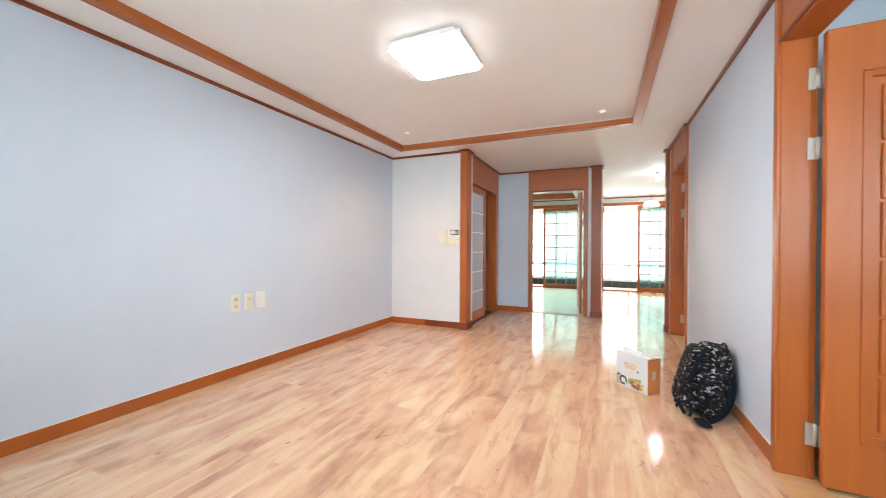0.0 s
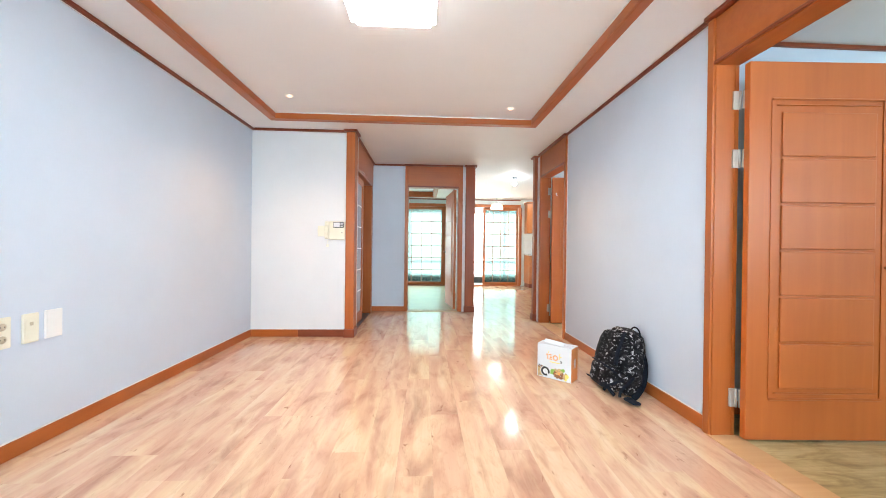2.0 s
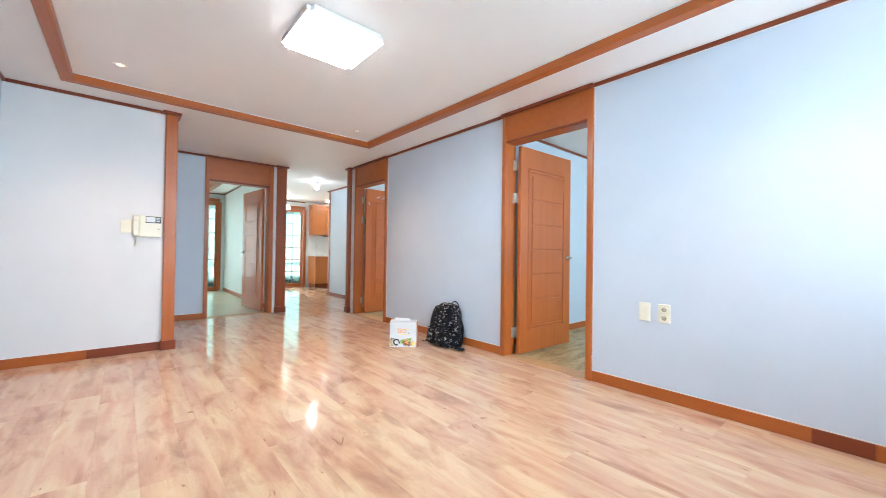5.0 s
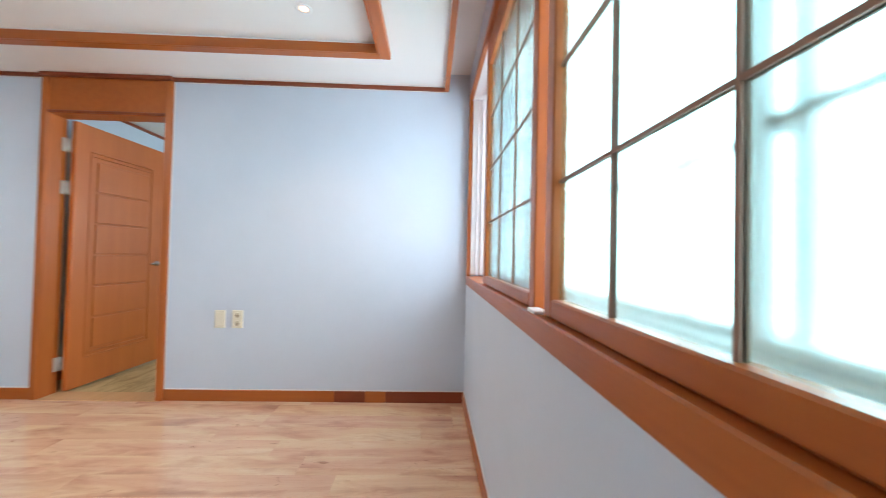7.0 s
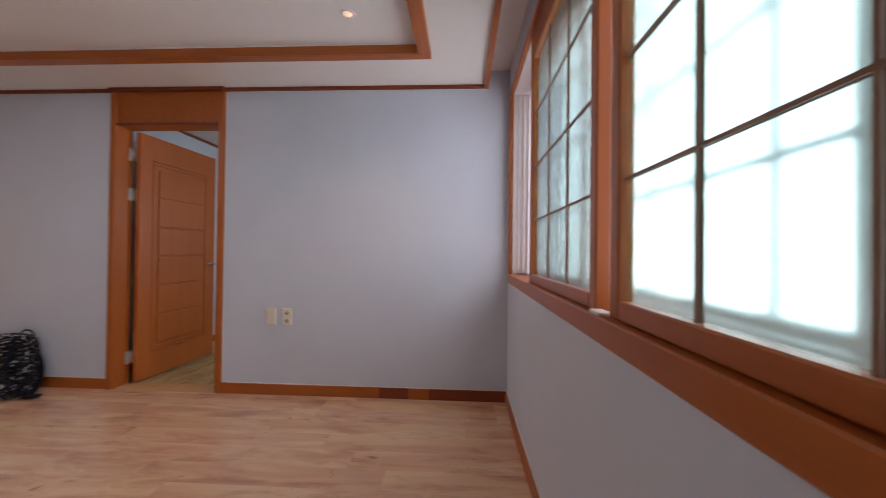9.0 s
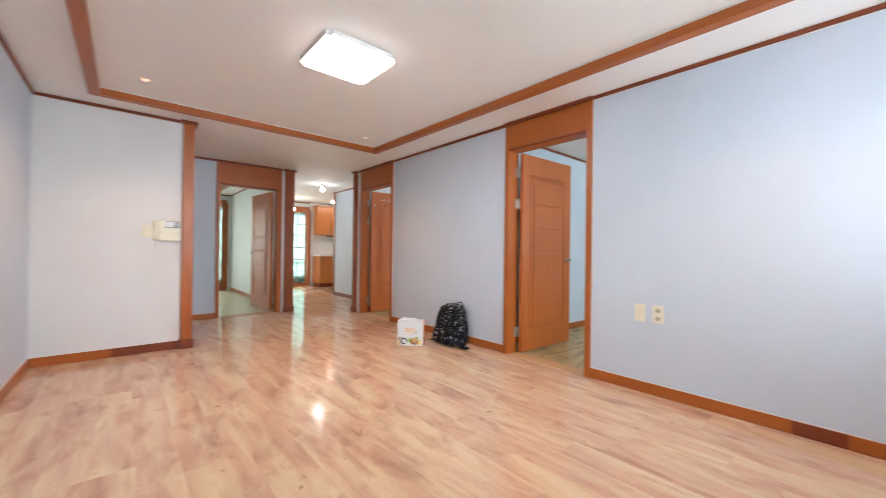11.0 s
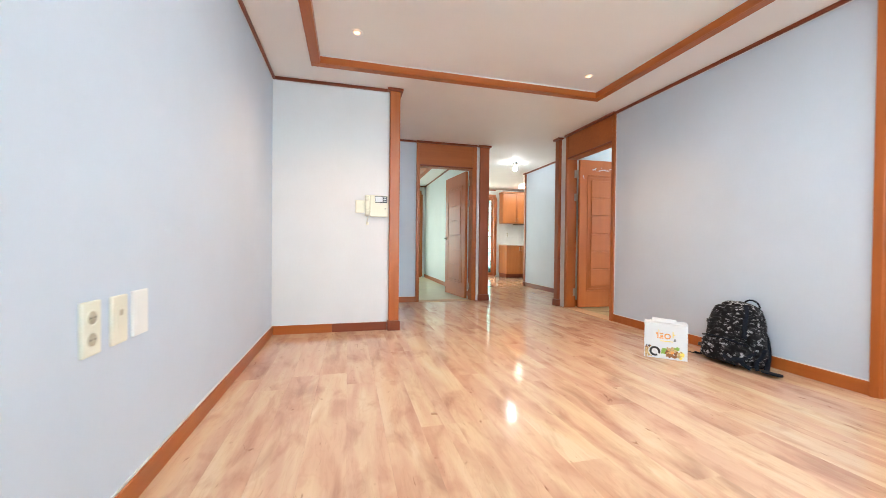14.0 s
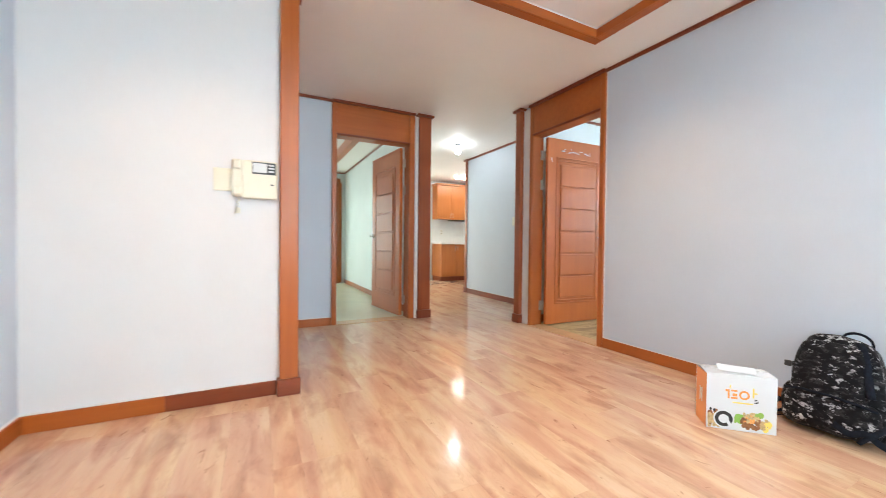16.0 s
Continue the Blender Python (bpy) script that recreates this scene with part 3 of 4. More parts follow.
for k in range(34):
    cx, cz = glint_rnd.uniform(0.16, 0.60), 1.845 + glint_rnd.gauss(0, 0.010)
    if k < 5:
        cx, cz = 0.055 + glint_rnd.uniform(-0.008, 0.008), glint_rnd.uniform(1.70, 1.77)
    rx, rz = glint_rnd.uniform(0.004, 0.024) * (0.4 if k < 5 else 1.0), glint_rnd.uniform(0.0015, 0.006) * (2.0 if k < 5 else 1.0)
    for y in (0.0382, -0.0002):
        bm = bmesh.new()
        bmesh.ops.create_cone(bm, cap_ends=True, segments=9, radius1=1.0, radius2=1.0, depth=1.0, matrix=Matrix.Translation((cx, y, cz)) @ Matrix.Diagonal((rx, 0.0006, rz, 1)) @ pose(0, 0, 0, 90, glint_rnd.uniform(0, 90), 0))
        part("worn_patch", bm, M_WHITE_TRIM, leaf_b, "white glint on the varnish, modelled as a patch")
doorway("door_3", pose(D0, YB, 0), D1 - D0, DZ, 0.12, True, "open wooden door to the bedroom with balcony windows", 0.015, 6.0)


def post(name, lo, hi, label):
    """A boxed wooden corner post with a plinth and a crown cap."""
    t = thing(name, Matrix(), label, "post", "", "structure")
    part("shaft", boxes(((lo[0], lo[1], 0.092), (hi[0], hi[1], ZC - CH)), bevel=0.006, seg=2), M_WOOD_Z if name == "post_stub" else M_RED_Z, t)
    e = 0.012
    part("plinth", boxes(((lo[0] - e, lo[1] - e, 0), (hi[0] + e, hi[1] + e, 0.092)), bevel=0.004), M_RED_X, t, "red-brown plinth block")
    part("cap", boxes(((lo[0] - 0.026, lo[1] - 0.026, ZC - CH), (hi[0] + 0.026, hi[1] + 0.026, ZC - 0.002)), bevel=0.004), M_RED_X, t)
    return t


post("post_stub", (-1.098, YS - 0.046), (-1.001, YS + 0.125), "orange wooden corner post at the entrance")
post("post_hall", (0.425, YB - 0.045), (0.572, YB + 0.14), "red-brown wooden corner post beside the kitchen passage")
post("post_door", (XR - 0.060, 5.757), (XR + WT + 0.02, YR + 0.012), "red-brown wooden corner post beside the bedroom door")
post("post_passage", (XK - 0.016, YK - 0.05), (XK + 0.05, YK + 0.012), "red-brown wooden corner post at the end of the passage wall")
structure("trim", boxes(((0.3855, YB - 0.02, 0.0), (0.424, YB, ZC - CH)), bevel=0.003), M_WHITE_TRIM, "white upright strip between door casing and post", "trim")
structure("trim", boxes(((XR - 0.02, B1 + CW + 0.001, 0.0), (XR, 5.756, ZC - CH)), bevel=0.003), M_WHITE_TRIM, "white upright strip between door casing and post", "trim")

# entrance sliding door
en = thing("door_4", Matrix(), "half-open sliding entrance door with etched glass in an orange frame", "door", "", "structure")
part("jamb", boxes(((XE - 0.14, E0 - 0.03, 0), (XE + 0.022, E0 + 0.02, EZ)), bevel=0.003), M_WOOD_Z, en)
part("jamb", boxes(((XE - 0.14, E1 - 0.02, 0), (XE + 0.022, E1 + 0.10, EZ)), bevel=0.003), M_WOOD_Z, en)
part("head_jamb", boxes(((XE - 0.14, E0 + 0.02, EZ - 0.035), (XE + 0.022, E1 - 0.02, EZ)), bevel=0.003), M_WOOD_Y, en)
part("lintel_board", boxes(((XE, YS + 0.16, EZ), (XE + 0.025, E1 + 0.10, ZC - CH)), bevel=0.003), M_WOOD_Y, en)
part("crown", boxes(((XE, YS + 0.15, ZC - CH), (XE + 0.045, YB - 0.03, ZC - 0.002)), bevel=0.003), M_RED_Y, en)
part("white_strip", boxes(((XE, YS + 0.127, 0), (XE + 0.044, E0 - 0.032, ZC - CH))), M_WHITE_TRIM, en)
sl = part("sliding_leaf", boxes(((XE - 0.065, E0 + 0.02, 0.012), (XE - 0.03, E0 + 0.09, EZ - 0.04)), ((XE - 0.065, 5.78, 0.012), (XE - 0.03, 5.85, EZ - 0.04)),
          ((XE - 0.065, E0 + 0.09, 0.012), (XE - 0.03, 5.78, 0.14)), ((XE - 0.065, E0 + 0.09, EZ - 0.13), (XE - 0.03, 5.78, EZ - 0.04)), bevel=0.003), M_WOOD_Z, en)
part("pane", boxes(((XE - 0.051, E0 + 0.09, 0.14), (XE - 0.045, 5.78, EZ - 0.13))), M_ENTRY_GLASS, sl, "etched grey glass pane")
for k in range(1, 6):
    z = 0.14 + k * (EZ - 0.27) / 6
    part("glazing_bar", boxes(((XE - 0.045, E0 + 0.09, z - 0.006), (XE - 0.041, 5.78, z + 0.006))), M_WHITE_TRIM, sl)
part("threshold", boxes(((XE - 0.14, E0 + 0.02, -0.03), (XE + 0.01, E1 - 0.02, 0.008)), bevel=0.003), M_DARK, en, "dark metal sliding track")


# ---- windows ----
def sash(parent, x0, x1, y, z0, z1, cols, rows, pane_mat, frame_mat_z, frame_mat_x, rail=0.055, stile=0.06, bar=0.009, t=0.036, head=None, front=None):
    """A sliding sash with stiles, rails, glazing bars and one pane, across x."""
    yf = y + (front or t / 2)
    s = part("sash", boxes(((x0, y - t / 2, z0), (x0 + stile, yf, z1)), ((x1 - stile, y - t / 2, z0), (x1, yf, z1)), bevel=0.004), frame_mat_z, parent)
    part("bottom_rail", boxes(((x0 + stile, y - t / 2, z0), (x1 - stile, yf, z0 + rail)), bevel=0.004), frame_mat_x, s)
    head = head or rail
    part("top_rail", boxes(((x0 + stile, y - t / 2, z1 - head), (x1 - stile, yf, z1)), bevel=0.004), frame_mat_x, s)
    a0, a1, c0, c1 = x0 + stile, x1 - stile, z0 + rail, z1 - head
    pane = part("pane", boxes(((a0, y - 0.003, c0), (a1, y + 0.003, c1))), pane_mat, s, "frosted pale green glass" if pane_mat != M_CLEAR else "clear glass")
    pane.visible_shadow = False
    for k in range(1, cols):
        x = a0 + k * (a1 - a0) / cols
        part("glazing_bar", boxes(((x - bar / 2, y + 0.003, c0), (x + bar / 2, y + 0.007, c1)), ((x - bar / 2, y - 0.007, c0), (x + bar / 2, y - 0.003, c1))), M_BAR, s)
    for k in range(1, rows):
        z = c0 + k * (c1 - c0) / rows
        part("glazing_bar", boxes(((a0, y + 0.003, z - bar / 2), (a1, y + 0.0064, z + bar / 2)), ((a0, y - 0.0064, z - bar / 2), (a1, y - 0.003, z + bar / 2))), M_BAR, s)
    return s


M_BAR = plain("brown_glazing_bar", (0.27, 0.14, 0.085), 0.5)
win = thing("window_1", Matrix(), "wide wooden double window with frosted grid sashes, partly open", "window", "", "structure")
f0, f1 = YW - 0.125, YW + 0.005
part("window_frame", boxes(((WX0 - 0.035, f0, WZ0 - 0.064), (WX1 + 0.035, f1, WZ0 + 0.001)), bevel=0.004), M_WOOD_X, win, "orange wooden sill rail")
part("window_frame", boxes(((WX0 - 0.035, YW - 0.022, WZ1 - 0.004), (WX1 + 0.035, f1, WZ1 + 0.03)), bevel=0.004), M_WOOD_X, win)
part("window_frame", boxes(((WX1 - 0.004, YW - 0.022, WZ0), (WX1 + 0.035, f1, WZ1 - 0.004)), bevel=0.004), M_WOOD_Z, win)
part("window_frame", boxes(((WX0 - 0.035, f0, WZ0), (WX0 + 0.004, f1, WZ1 - 0.004)), bevel=0.004), M_WOOD_Z, win)
sash(win, -1.526, -0.424, YW - 0.038, WZ0 + 0.003, WZ1 - 0.006, 4, 4, M_FROST, M_WOOD_Z, M_WOOD_X, 0.044, 0.050, 0.007, head=0.13, front=0.022)
sash(win, -0.334, 0.622, YW - 0.038, WZ0 + 0.003, WZ1 - 0.006, 3, 4, M_FROST, M_WOOD_Z, M_WOOD_X, 0.042, 0.050, 0.007, head=0.13, front=0.022)
part("mullion", boxes(((-0.250, YW - 0.135, WZ0 + 0.013), (-0.205, YW - 0.058, WZ1 - 0.006)), bevel=0.003), M_WOOD_Z, win)
part("reveal", boxes(((WX0, YW - 0.18, WZ0), (WX1, YW - 0.125, WZ0 + 0.012)), ((WX1 - 0.012, YW - 0.18, WZ0 + 0.012), (WX1, YW - 0.022, WZ1)), ((WX0, YW - 0.18, WZ0 + 0.012), (WX0 + 0.012, YW - 0.125, WZ1)),
                       ((WX0 + 0.012, YW - 0.18, WZ1 - 0.005), (WX1 - 0.012, YW - 0.022, WZ1))), M_PVC, win, "white plastic reveal")
g0, g1 = YW - 0.28, YW - 0.18
part("outer_frame", boxes(((WX0, g0, WZ0), (WX1, g1, WZ0 + 0.02)), ((WX0, g0, WZ1 - 0.03), (WX1, g1, WZ1)), ((WX1 - 0.035, g0, WZ0 + 0.03), (WX1, g1, WZ1 - 0.03)), ((WX0, g0, WZ0 + 0.03), (WX0 + 0.035, g1, WZ1 - 0.03)), bevel=0.003), M_PVC, win, "white plastic outer frame")
sash(win, 0.06, 1.245, YW - 0.140, WZ0 + 0.013, WZ1 - 0.008, 4, 4, M_CLEAR, M_WOOD_Z, M_WOOD_X, 0.040, 0.050, 0.010, t=0.026, head=0.10)
sash(win, -0.86, 0.10, YW - 0.25, WZ0 + 0.021, WZ1 - 0.032, 4, 4, M_CLEAR, M_PVC, M_PVC, 0.02, 0.030, 0.012)
sash(win, -1.49, -0.80, YW - 0.205, WZ0 + 0.021, WZ1 - 0.032, 3, 4, M_CLEAR, M_PVC, M_PVC, 0.02, 0.030, 0.012)
for k in range(4):
    y = YW - 0.165 + 0.034 * k
    part("track_rib", boxes(((WX1 - 0.026, y, WZ0 + 0.013), (WX1 - 0.0121, y + 0.008, WZ1 - 0.006)), bevel=0.001), M_PVC, win, "white plastic track rib")
part("latch", boxes(((-0.268, YW - 0.092, 1.568), (-0.2501, YW - 0.066, 1.618)), bevel=0.004), M_DARK, win, "small dark sash latch")
part("roller", boxes(((-0.412, YW - 0.030, WZ0 + 0.0012), (-0.346, YW + 0.004, WZ0 + 0.011)), bevel=0.002), M_WHITE_PLASTIC, win, "white plastic sash stop")

for nm, m, w, lab in (("window_2", pose(2.2, YW - 0.15, 0), 2.0, "bedroom window with white frame"), ("window_3", pose(XO + 0.06, 3.7, 0, 0, 0, 90), 1.4, "bedroom window with white frame")):
    wd = thing(nm, m, lab, "window", "", "structure")
    part("window_frame", boxes(((0, -0.04, 0.95), (w, 0.04, 0.99)), ((0, -0.04, 2.06), (w, 0.04, 2.1)), ((0, -0.04, 0.99), (0.04, 0.04, 2.06)), ((w - 0.04, -0.04, 0.99), (w, 0.04, 2.06)), ((w / 2 - 0.03, -0.03, 0.99), (w / 2 + 0.03, 0.03, 2.06))), M_PVC, wd)
    for a, b in ((0.04, w / 2 - 0.03), (w / 2 + 0.03, w - 0.04)):
        p = part("pane", boxes(((a, -0.003, 0.99), (b, 0.003, 2.06))), M_CLEAR, wd)
        p.visible_shadow = False

# glazed sliding doors to the balcony
for nm, x0, x1, leaves, lab in (("window_4", -2.2, 0.33, ((-0.89, 0.29), (-2.16, -1.62)), "wooden sliding balcony door with a frosted glass grid, half open"),
                                ("window_5", 0.557, 2.36, ((1.35, 2.31),), "wooden sliding kitchen balcony door with a frosted glass grid, half open")):
    wd = thing(nm, Matrix(), lab, "window", "", "structure")
    y0, y1 = YF - 0.03, YF + 0.12
    part("window_frame", boxes(((x0, y0, 2.11), (x1, y1, 2.19)), bevel=0.004), M_WOOD_X, wd)
    part("window_frame", boxes(((x0, y0, -0.02), (x1, y1, 0.022)), bevel=0.004), M_WOOD_X, wd)
    part("window_frame", boxes(((x0, y0, 0.022), (x0 + 0.045, y1, 2.11)), bevel=0.004), M_WOOD_Z, wd)
    part("window_frame", boxes(((x1 - 0.045, y0, 0.022), (x1 + 0.03, y1, 2.11)), bevel=0.004), M_WOOD_Z, wd)
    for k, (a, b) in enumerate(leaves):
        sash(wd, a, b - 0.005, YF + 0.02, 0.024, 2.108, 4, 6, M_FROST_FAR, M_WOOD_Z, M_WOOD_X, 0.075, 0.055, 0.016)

# ---- balcony ----
structure("balcony_floor", boxes(((-2.72, YF + 0.12, -0.12), (XO + 0.12, 11.62, -0.02))), M_TILE_FLOOR, "pale tiled balcony floor", "floor")
structure("balcony_ceiling", boxes(((-2.72, YF + 0.12, 2.30), (XO + 0.12, 11.62, TOP))), M_CEIL, "white balcony ceiling", "ceiling")
structure("wall_balcony_west", boxes(((-2.72, YF + 0.12, 0), (-2.6, 11.62, 2.3))), M_PVC, "white balcony end wall", "wall")
structure("wall_balcony_east", boxes(((XO, YF + 0.12, 0), (XO + 0.12, 11.62, 2.3))), M_PVC, "white balcony end wall", "wall")
kerb = structure("wall_balcony_base", boxes(((-2.6, 11.52, -0.02), (XO, 11.62, 0.15))), M_CONCRETE, "low balcony base faced with dark stone tiles", "wall")
x = -2.59
while x < XO - 0.2:
    part("tile", boxes(((x, 11.505, -0.018), (x + 0.196, 11.52, 0.148)), bevel=0.002), M_TILE_DARK, kerb)
    x += 0.2
bw = thing("window_6", Matrix(), "white framed balcony window band with low rail", "window", "", "structure")
for z0, z1 in ((0.15, 0.22), (0.56, 0.63), (2.05, 2.30)):
    part("rail", boxes(((-2.6, 11.53, z0), (XO, 11.61, z1)), bevel=0.004), M_PVC, bw)
x = -2.6
while x < XO:
    part("mullion", boxes(((x, 11.54, 0.22), (x + 0.05, 11.60, 0.56)), ((x, 11.54, 0.63), (x + 0.05, 11.60, 2.05))), M_PVC, bw)
    pn = part("pane", boxes(((x + 0.05, 11.567, 0.22), (min(x + 0.95, XO), 11.572, 0.56)), ((x + 0.05, 11.567, 0.63), (min(x + 0.95, XO), 11.572, 2.05))), M_CLEAR, bw)
    pn.visible_shadow = False
    x += 0.95
structure("ground", boxes(((-400, -400, -6.2), (400, 400, -6.0))), M_CONCRETE, "pale paved ground far below the flat", "ground")

# ---- lamps ----
lamp = thing("ceiling_lamp", pose(-0.405, 2.566, ZT), "square white flat ceiling lamp, switched on", "lamp")
part("base", boxes(((-0.215, -0.215, -0.012), (0.215, 0.215, 0.0)), bevel=0.004), M_WHITE_PLASTIC, lamp)


def rounded_plate(half, z0, z1, r, edge=0.0):
    bm = bmesh.new()
    add_box(bm, (-half, -half, z0), (half, half, z1))
    bmesh.ops.bevel(bm, geom=[e for e in bm.edges if abs(e.verts[0].co.x - e.verts[1].co.x) + abs(e.verts[0].co.y - e.verts[1].co.y) < 0.001], offset=r, segments=5, affect="EDGES")
    if edge:
        bmesh.ops.bevel(bm, geom=[e for e in bm.edges if e.verts[0].co.z < z0 + 0.001 and e.verts[1].co.z < z0 + 0.001], offset=edge, segments=2, affect="EDGES")
    return bm


part("rim", rounded_plate(0.242, -0.041, -0.008, 0.03), M_WHITE_PLASTIC, lamp, "white plastic rim")
part("diffuser", rounded_plate(0.241, -0.048, -0.0412, 0.03, 0.004), M_LAMP, lamp, "glowing white acrylic diffuser")


def downlight(x, y, on):
    d = thing("downlight", pose(x, y, ZT), "small round recessed downlight with warm bulb, switched on", "lamp", "ceiling downlights")
    part("ring", revolve([(0.042, 0.0), (0.042, -0.003), (0.038, -0.005), (0.027, -0.004), (0.024, -0.001)]), M_WHITE_PLASTIC, d, "white ring", True)
    part("bulb", revolve([(0.001, -0.009), (0.012, -0.008), (0.019, -0.005), (0.023, -0.001)]), M_SPOT, d, "glowing warm bulb", True)
    sd = bpy.data.lights.new("downlight_beam", "SPOT")
    sd.energy, sd.color, sd.spot_size, sd.spot_blend, sd.shadow_soft_size = SPOT_W, (1.0, 0.60, 0.32), radians(122), 1.0, 0.03
    s = new("downlight_beam", sd)
    s.matrix_world = look((x, y, ZT - 0.03), (x, y, 0))
    return d


for x, y in ((-1.43, 3.98), (0.588, 4.118), (0.588, 0.535)):
    downlight(x, y, True)

bulb = thing("bare_bulb_lamp", pose(1.42, 7.33, ZC), "bare glowing bulb in a ceiling socket", "lamp")
part("rose", revolve([(0.05, 0.0), (0.048, -0.012), (0.03, -0.02), (0.001, -0.02)]), M_DARK, bulb, "dark ceiling rose", True)
part("socket", cyl((0, 0, -0.02), (0, 0, -0.065), 0.019, 0.017), M_WHITE_PLASTIC, bulb, "", True)
part("globe", revolve([(0.016, -0.065), (0.028, -0.085), (0.036, -0.108), (0.034, -0.128), (0.022, -0.146), (0.001, -0.152)]), M_BULB, bulb, "glowing bulb", True)

pend = thing("pendant_lamp", pose(1.57, 9.75, ZC), "white glass pendant lamp over the dining space, switched on", "lamp")
part("rose", revolve([(0.055, 0.0), (0.053, -0.015), (0.02, -0.028), (0.001, -0.028)]), M_STEEL, pend, "", True)
part("cord", cyl((0, 0, -0.02), (0, 0, -0.19), 0.005), M_DARK, pend)
part("cap", cyl((0, 0, -0.18), (0, 0, -0.215), 0.022, 0.045), M_STEEL, pend, "", True)
part("shade", revolve([(0.045, -0.205), (0.10, -0.215), (0.135, -0.25), (0.15, -0.32), (0.145, -0.32), (0.13, -0.255), (0.09, -0.222), (0.04, -0.212)]), M_PENDANT, pend, "glowing white glass shade", True)
part("bulb", revolve([(0.018, -0.215), (0.03, -0.24), (0.035, -0.27), (0.02, -0.295), (0.001, -0.3)]), M_PENDANT, pend, "", True)

kl = thing("kitchen_lamp", pose(3.05, 9.55, ZC), "long white ceiling lamp over the kitchen worktop, switched on", "lamp")
part("base", boxes(((-0.45, -0.06, -0.02), (0.45, 0.06, 0.0)), bevel=0.004), M_WHITE_PLASTIC, kl)
part("diffuser", boxes(((-0.44, -0.055, -0.065), (0.44, 0.055, -0.02)), bevel=0.012, seg=2), M_KITCHEN_LAMP, kl, "glowing white diffuser")

# ---- fittings on the walls ----
def plate(name, m, w, h, material, label, kind_of):
    """A wall plate in its own frame: x across, z up, y out of the wall."""
    p = thing(name, m, label, "outlet" if kind_of != "blank" else "wall plate")
    part("cover", boxes(((-w / 2, 0, -h / 2), (w / 2, 0.011, h / 2)), bevel=0.004, seg=2), material, p)
    if kind_of == "double":
        for dz in (-0.029, 0.029):
            s = part("socket", cyl((0, 0.0105, dz), (0, 0.0125, dz), 0.018, 0.017), M_HOLE, p, "dark round socket", True)
            for dx in (-0.009, 0.009):
                part("pin_hole", cyl((dx, 0.0125, dz), (dx, 0.0128, dz), 0.003, seg=8), M_DARK, s)
            part("rim", revolve([(0.018, 0.0), (0.0205, 0.0018), (0.0215, 0.0)]), M_CREAM, s).matrix_basis = Matrix.Translation((0, 0.011, dz)) @ pose(0, 0, 0, -90, 0, 0)
    elif kind_of == "jack":
        part("jack", boxes(((-0.009, 0.011, 0.012), (0.009, 0.0135, 0.03)), bevel=0.002), M_HOLE, p, "small dark jack")
        part("insert", boxes(((-0.024, 0.011, -0.04), (0.024, 0.0125, 0.042)), bevel=0.001), M_CREAM, p)
    else:
        part("insert", boxes(((-w * 0.36, 0.011, -h * 0.36), (w * 0.36, 0.0128, h * 0.36)), bevel=0.001), material, p)
    return p


plate("wall_outlet", pose(XL, 2.420, 0.598, 0, 0, -90), 0.075, 0.145, M_CREAM, "cream double wall socket on the blue-grey wall", "double")
plate("wall_outlet", pose(XL, 2.545, 0.598, 0, 0, -90), 0.075, 0.143, M_CREAM, "cream wall plate with a small jack", "jack")
plate("wall_plate", pose(XL, 2.657, 0.600, 0, 0, -90), 0.088, 0.145, M_WHITE_PLASTIC, "blank white wall plate", "blank")
plate("wall_outlet", pose(XR, 1.226, 0.587, 0, 0, 90), 0.076, 0.128, M_CREAM, "cream double wall socket near the window", "double")
plate("wall_plate", pose(XR, 1.350, 0.587, 0, 0, 90), 0.074, 0.128, M_CREAM, "blank cream wall plate near the window", "blank")
plate("light_switch", pose(-1.372, YS, 1.185, 0, 0, 180), 0.085, 0.12, M_CREAM, "cream light switch plate beside the door phone", "blank")
plate("light_switch", pose(XK, 6.80, 1.18, 0, 0, 90), 0.075, 0.12, M_CREAM, "cream light switch on the passage wall", "blank")

ph = thing("door_phone", pose(-1.213, YS, 1.195, 0, 0, 180), "cream video door phone with handset and small screen", "door phone")
part("body", boxes(((-0.105, 0.0, -0.105), (0.068, 0.036, 0.10)), bevel=0.008, seg=3), M_CREAM, ph)
part("screen_bezel", boxes(((-0.094, 0.036, 0.028), (0.022, 0.0385, 0.092)), bevel=0.0012), M_DARK, ph, "dark screen surround")
part("screen", boxes(((-0.050, 0.0385, 0.036), (0.018, 0.0395, 0.086))), M_SCREEN, ph, "grey screen")
for dz in (0.045, 0.062, 0.078):
    part("button", boxes(((-0.086, 0.0385, dz - 0.004), (-0.058, 0.0405, dz + 0.004)), bevel=0.001), M_SCREEN, ph, "grey button")
part("indicator", boxes(((-0.084, 0.036, -0.030), (-0.068, 0.0375, -0.024))), M_DARK, ph)
hs = part("handset", boxes(((0.0665, 0.004, -0.098), (0.116, 0.052, 0.098)), bevel=0.012, seg=3), M_CREAM, ph, "cream handset", True)
part("earpiece", boxes(((0.074, 0.045, 0.045), (0.112, 0.062, 0.092)), bevel=0.008, seg=2), M_CREAM, hs)
part("mouthpiece", boxes(((0.074, 0.045, -0.092), (0.112, 0.062, -0.045)), bevel=0.008, seg=2), M_CREAM, hs)
cord = [(0.085 + 0.006 * math.cos(a * 0.9) + 0.012 * math.sin(a / 22), 0.014 + 0.006 * math.sin(a * 0.9), -0.10 - 0.085 * math.sin(math.pi * a / 70)) for a in range(0, 71)]
part("cord", tube(cord, 0.0022, 5), M_CREAM, ph, "coiled cream cord")
part("hook", boxes(((0.078, 0.0, -0.185), (0.10, 0.008, -0.155)), bevel=0.002), M_CREAM, ph)

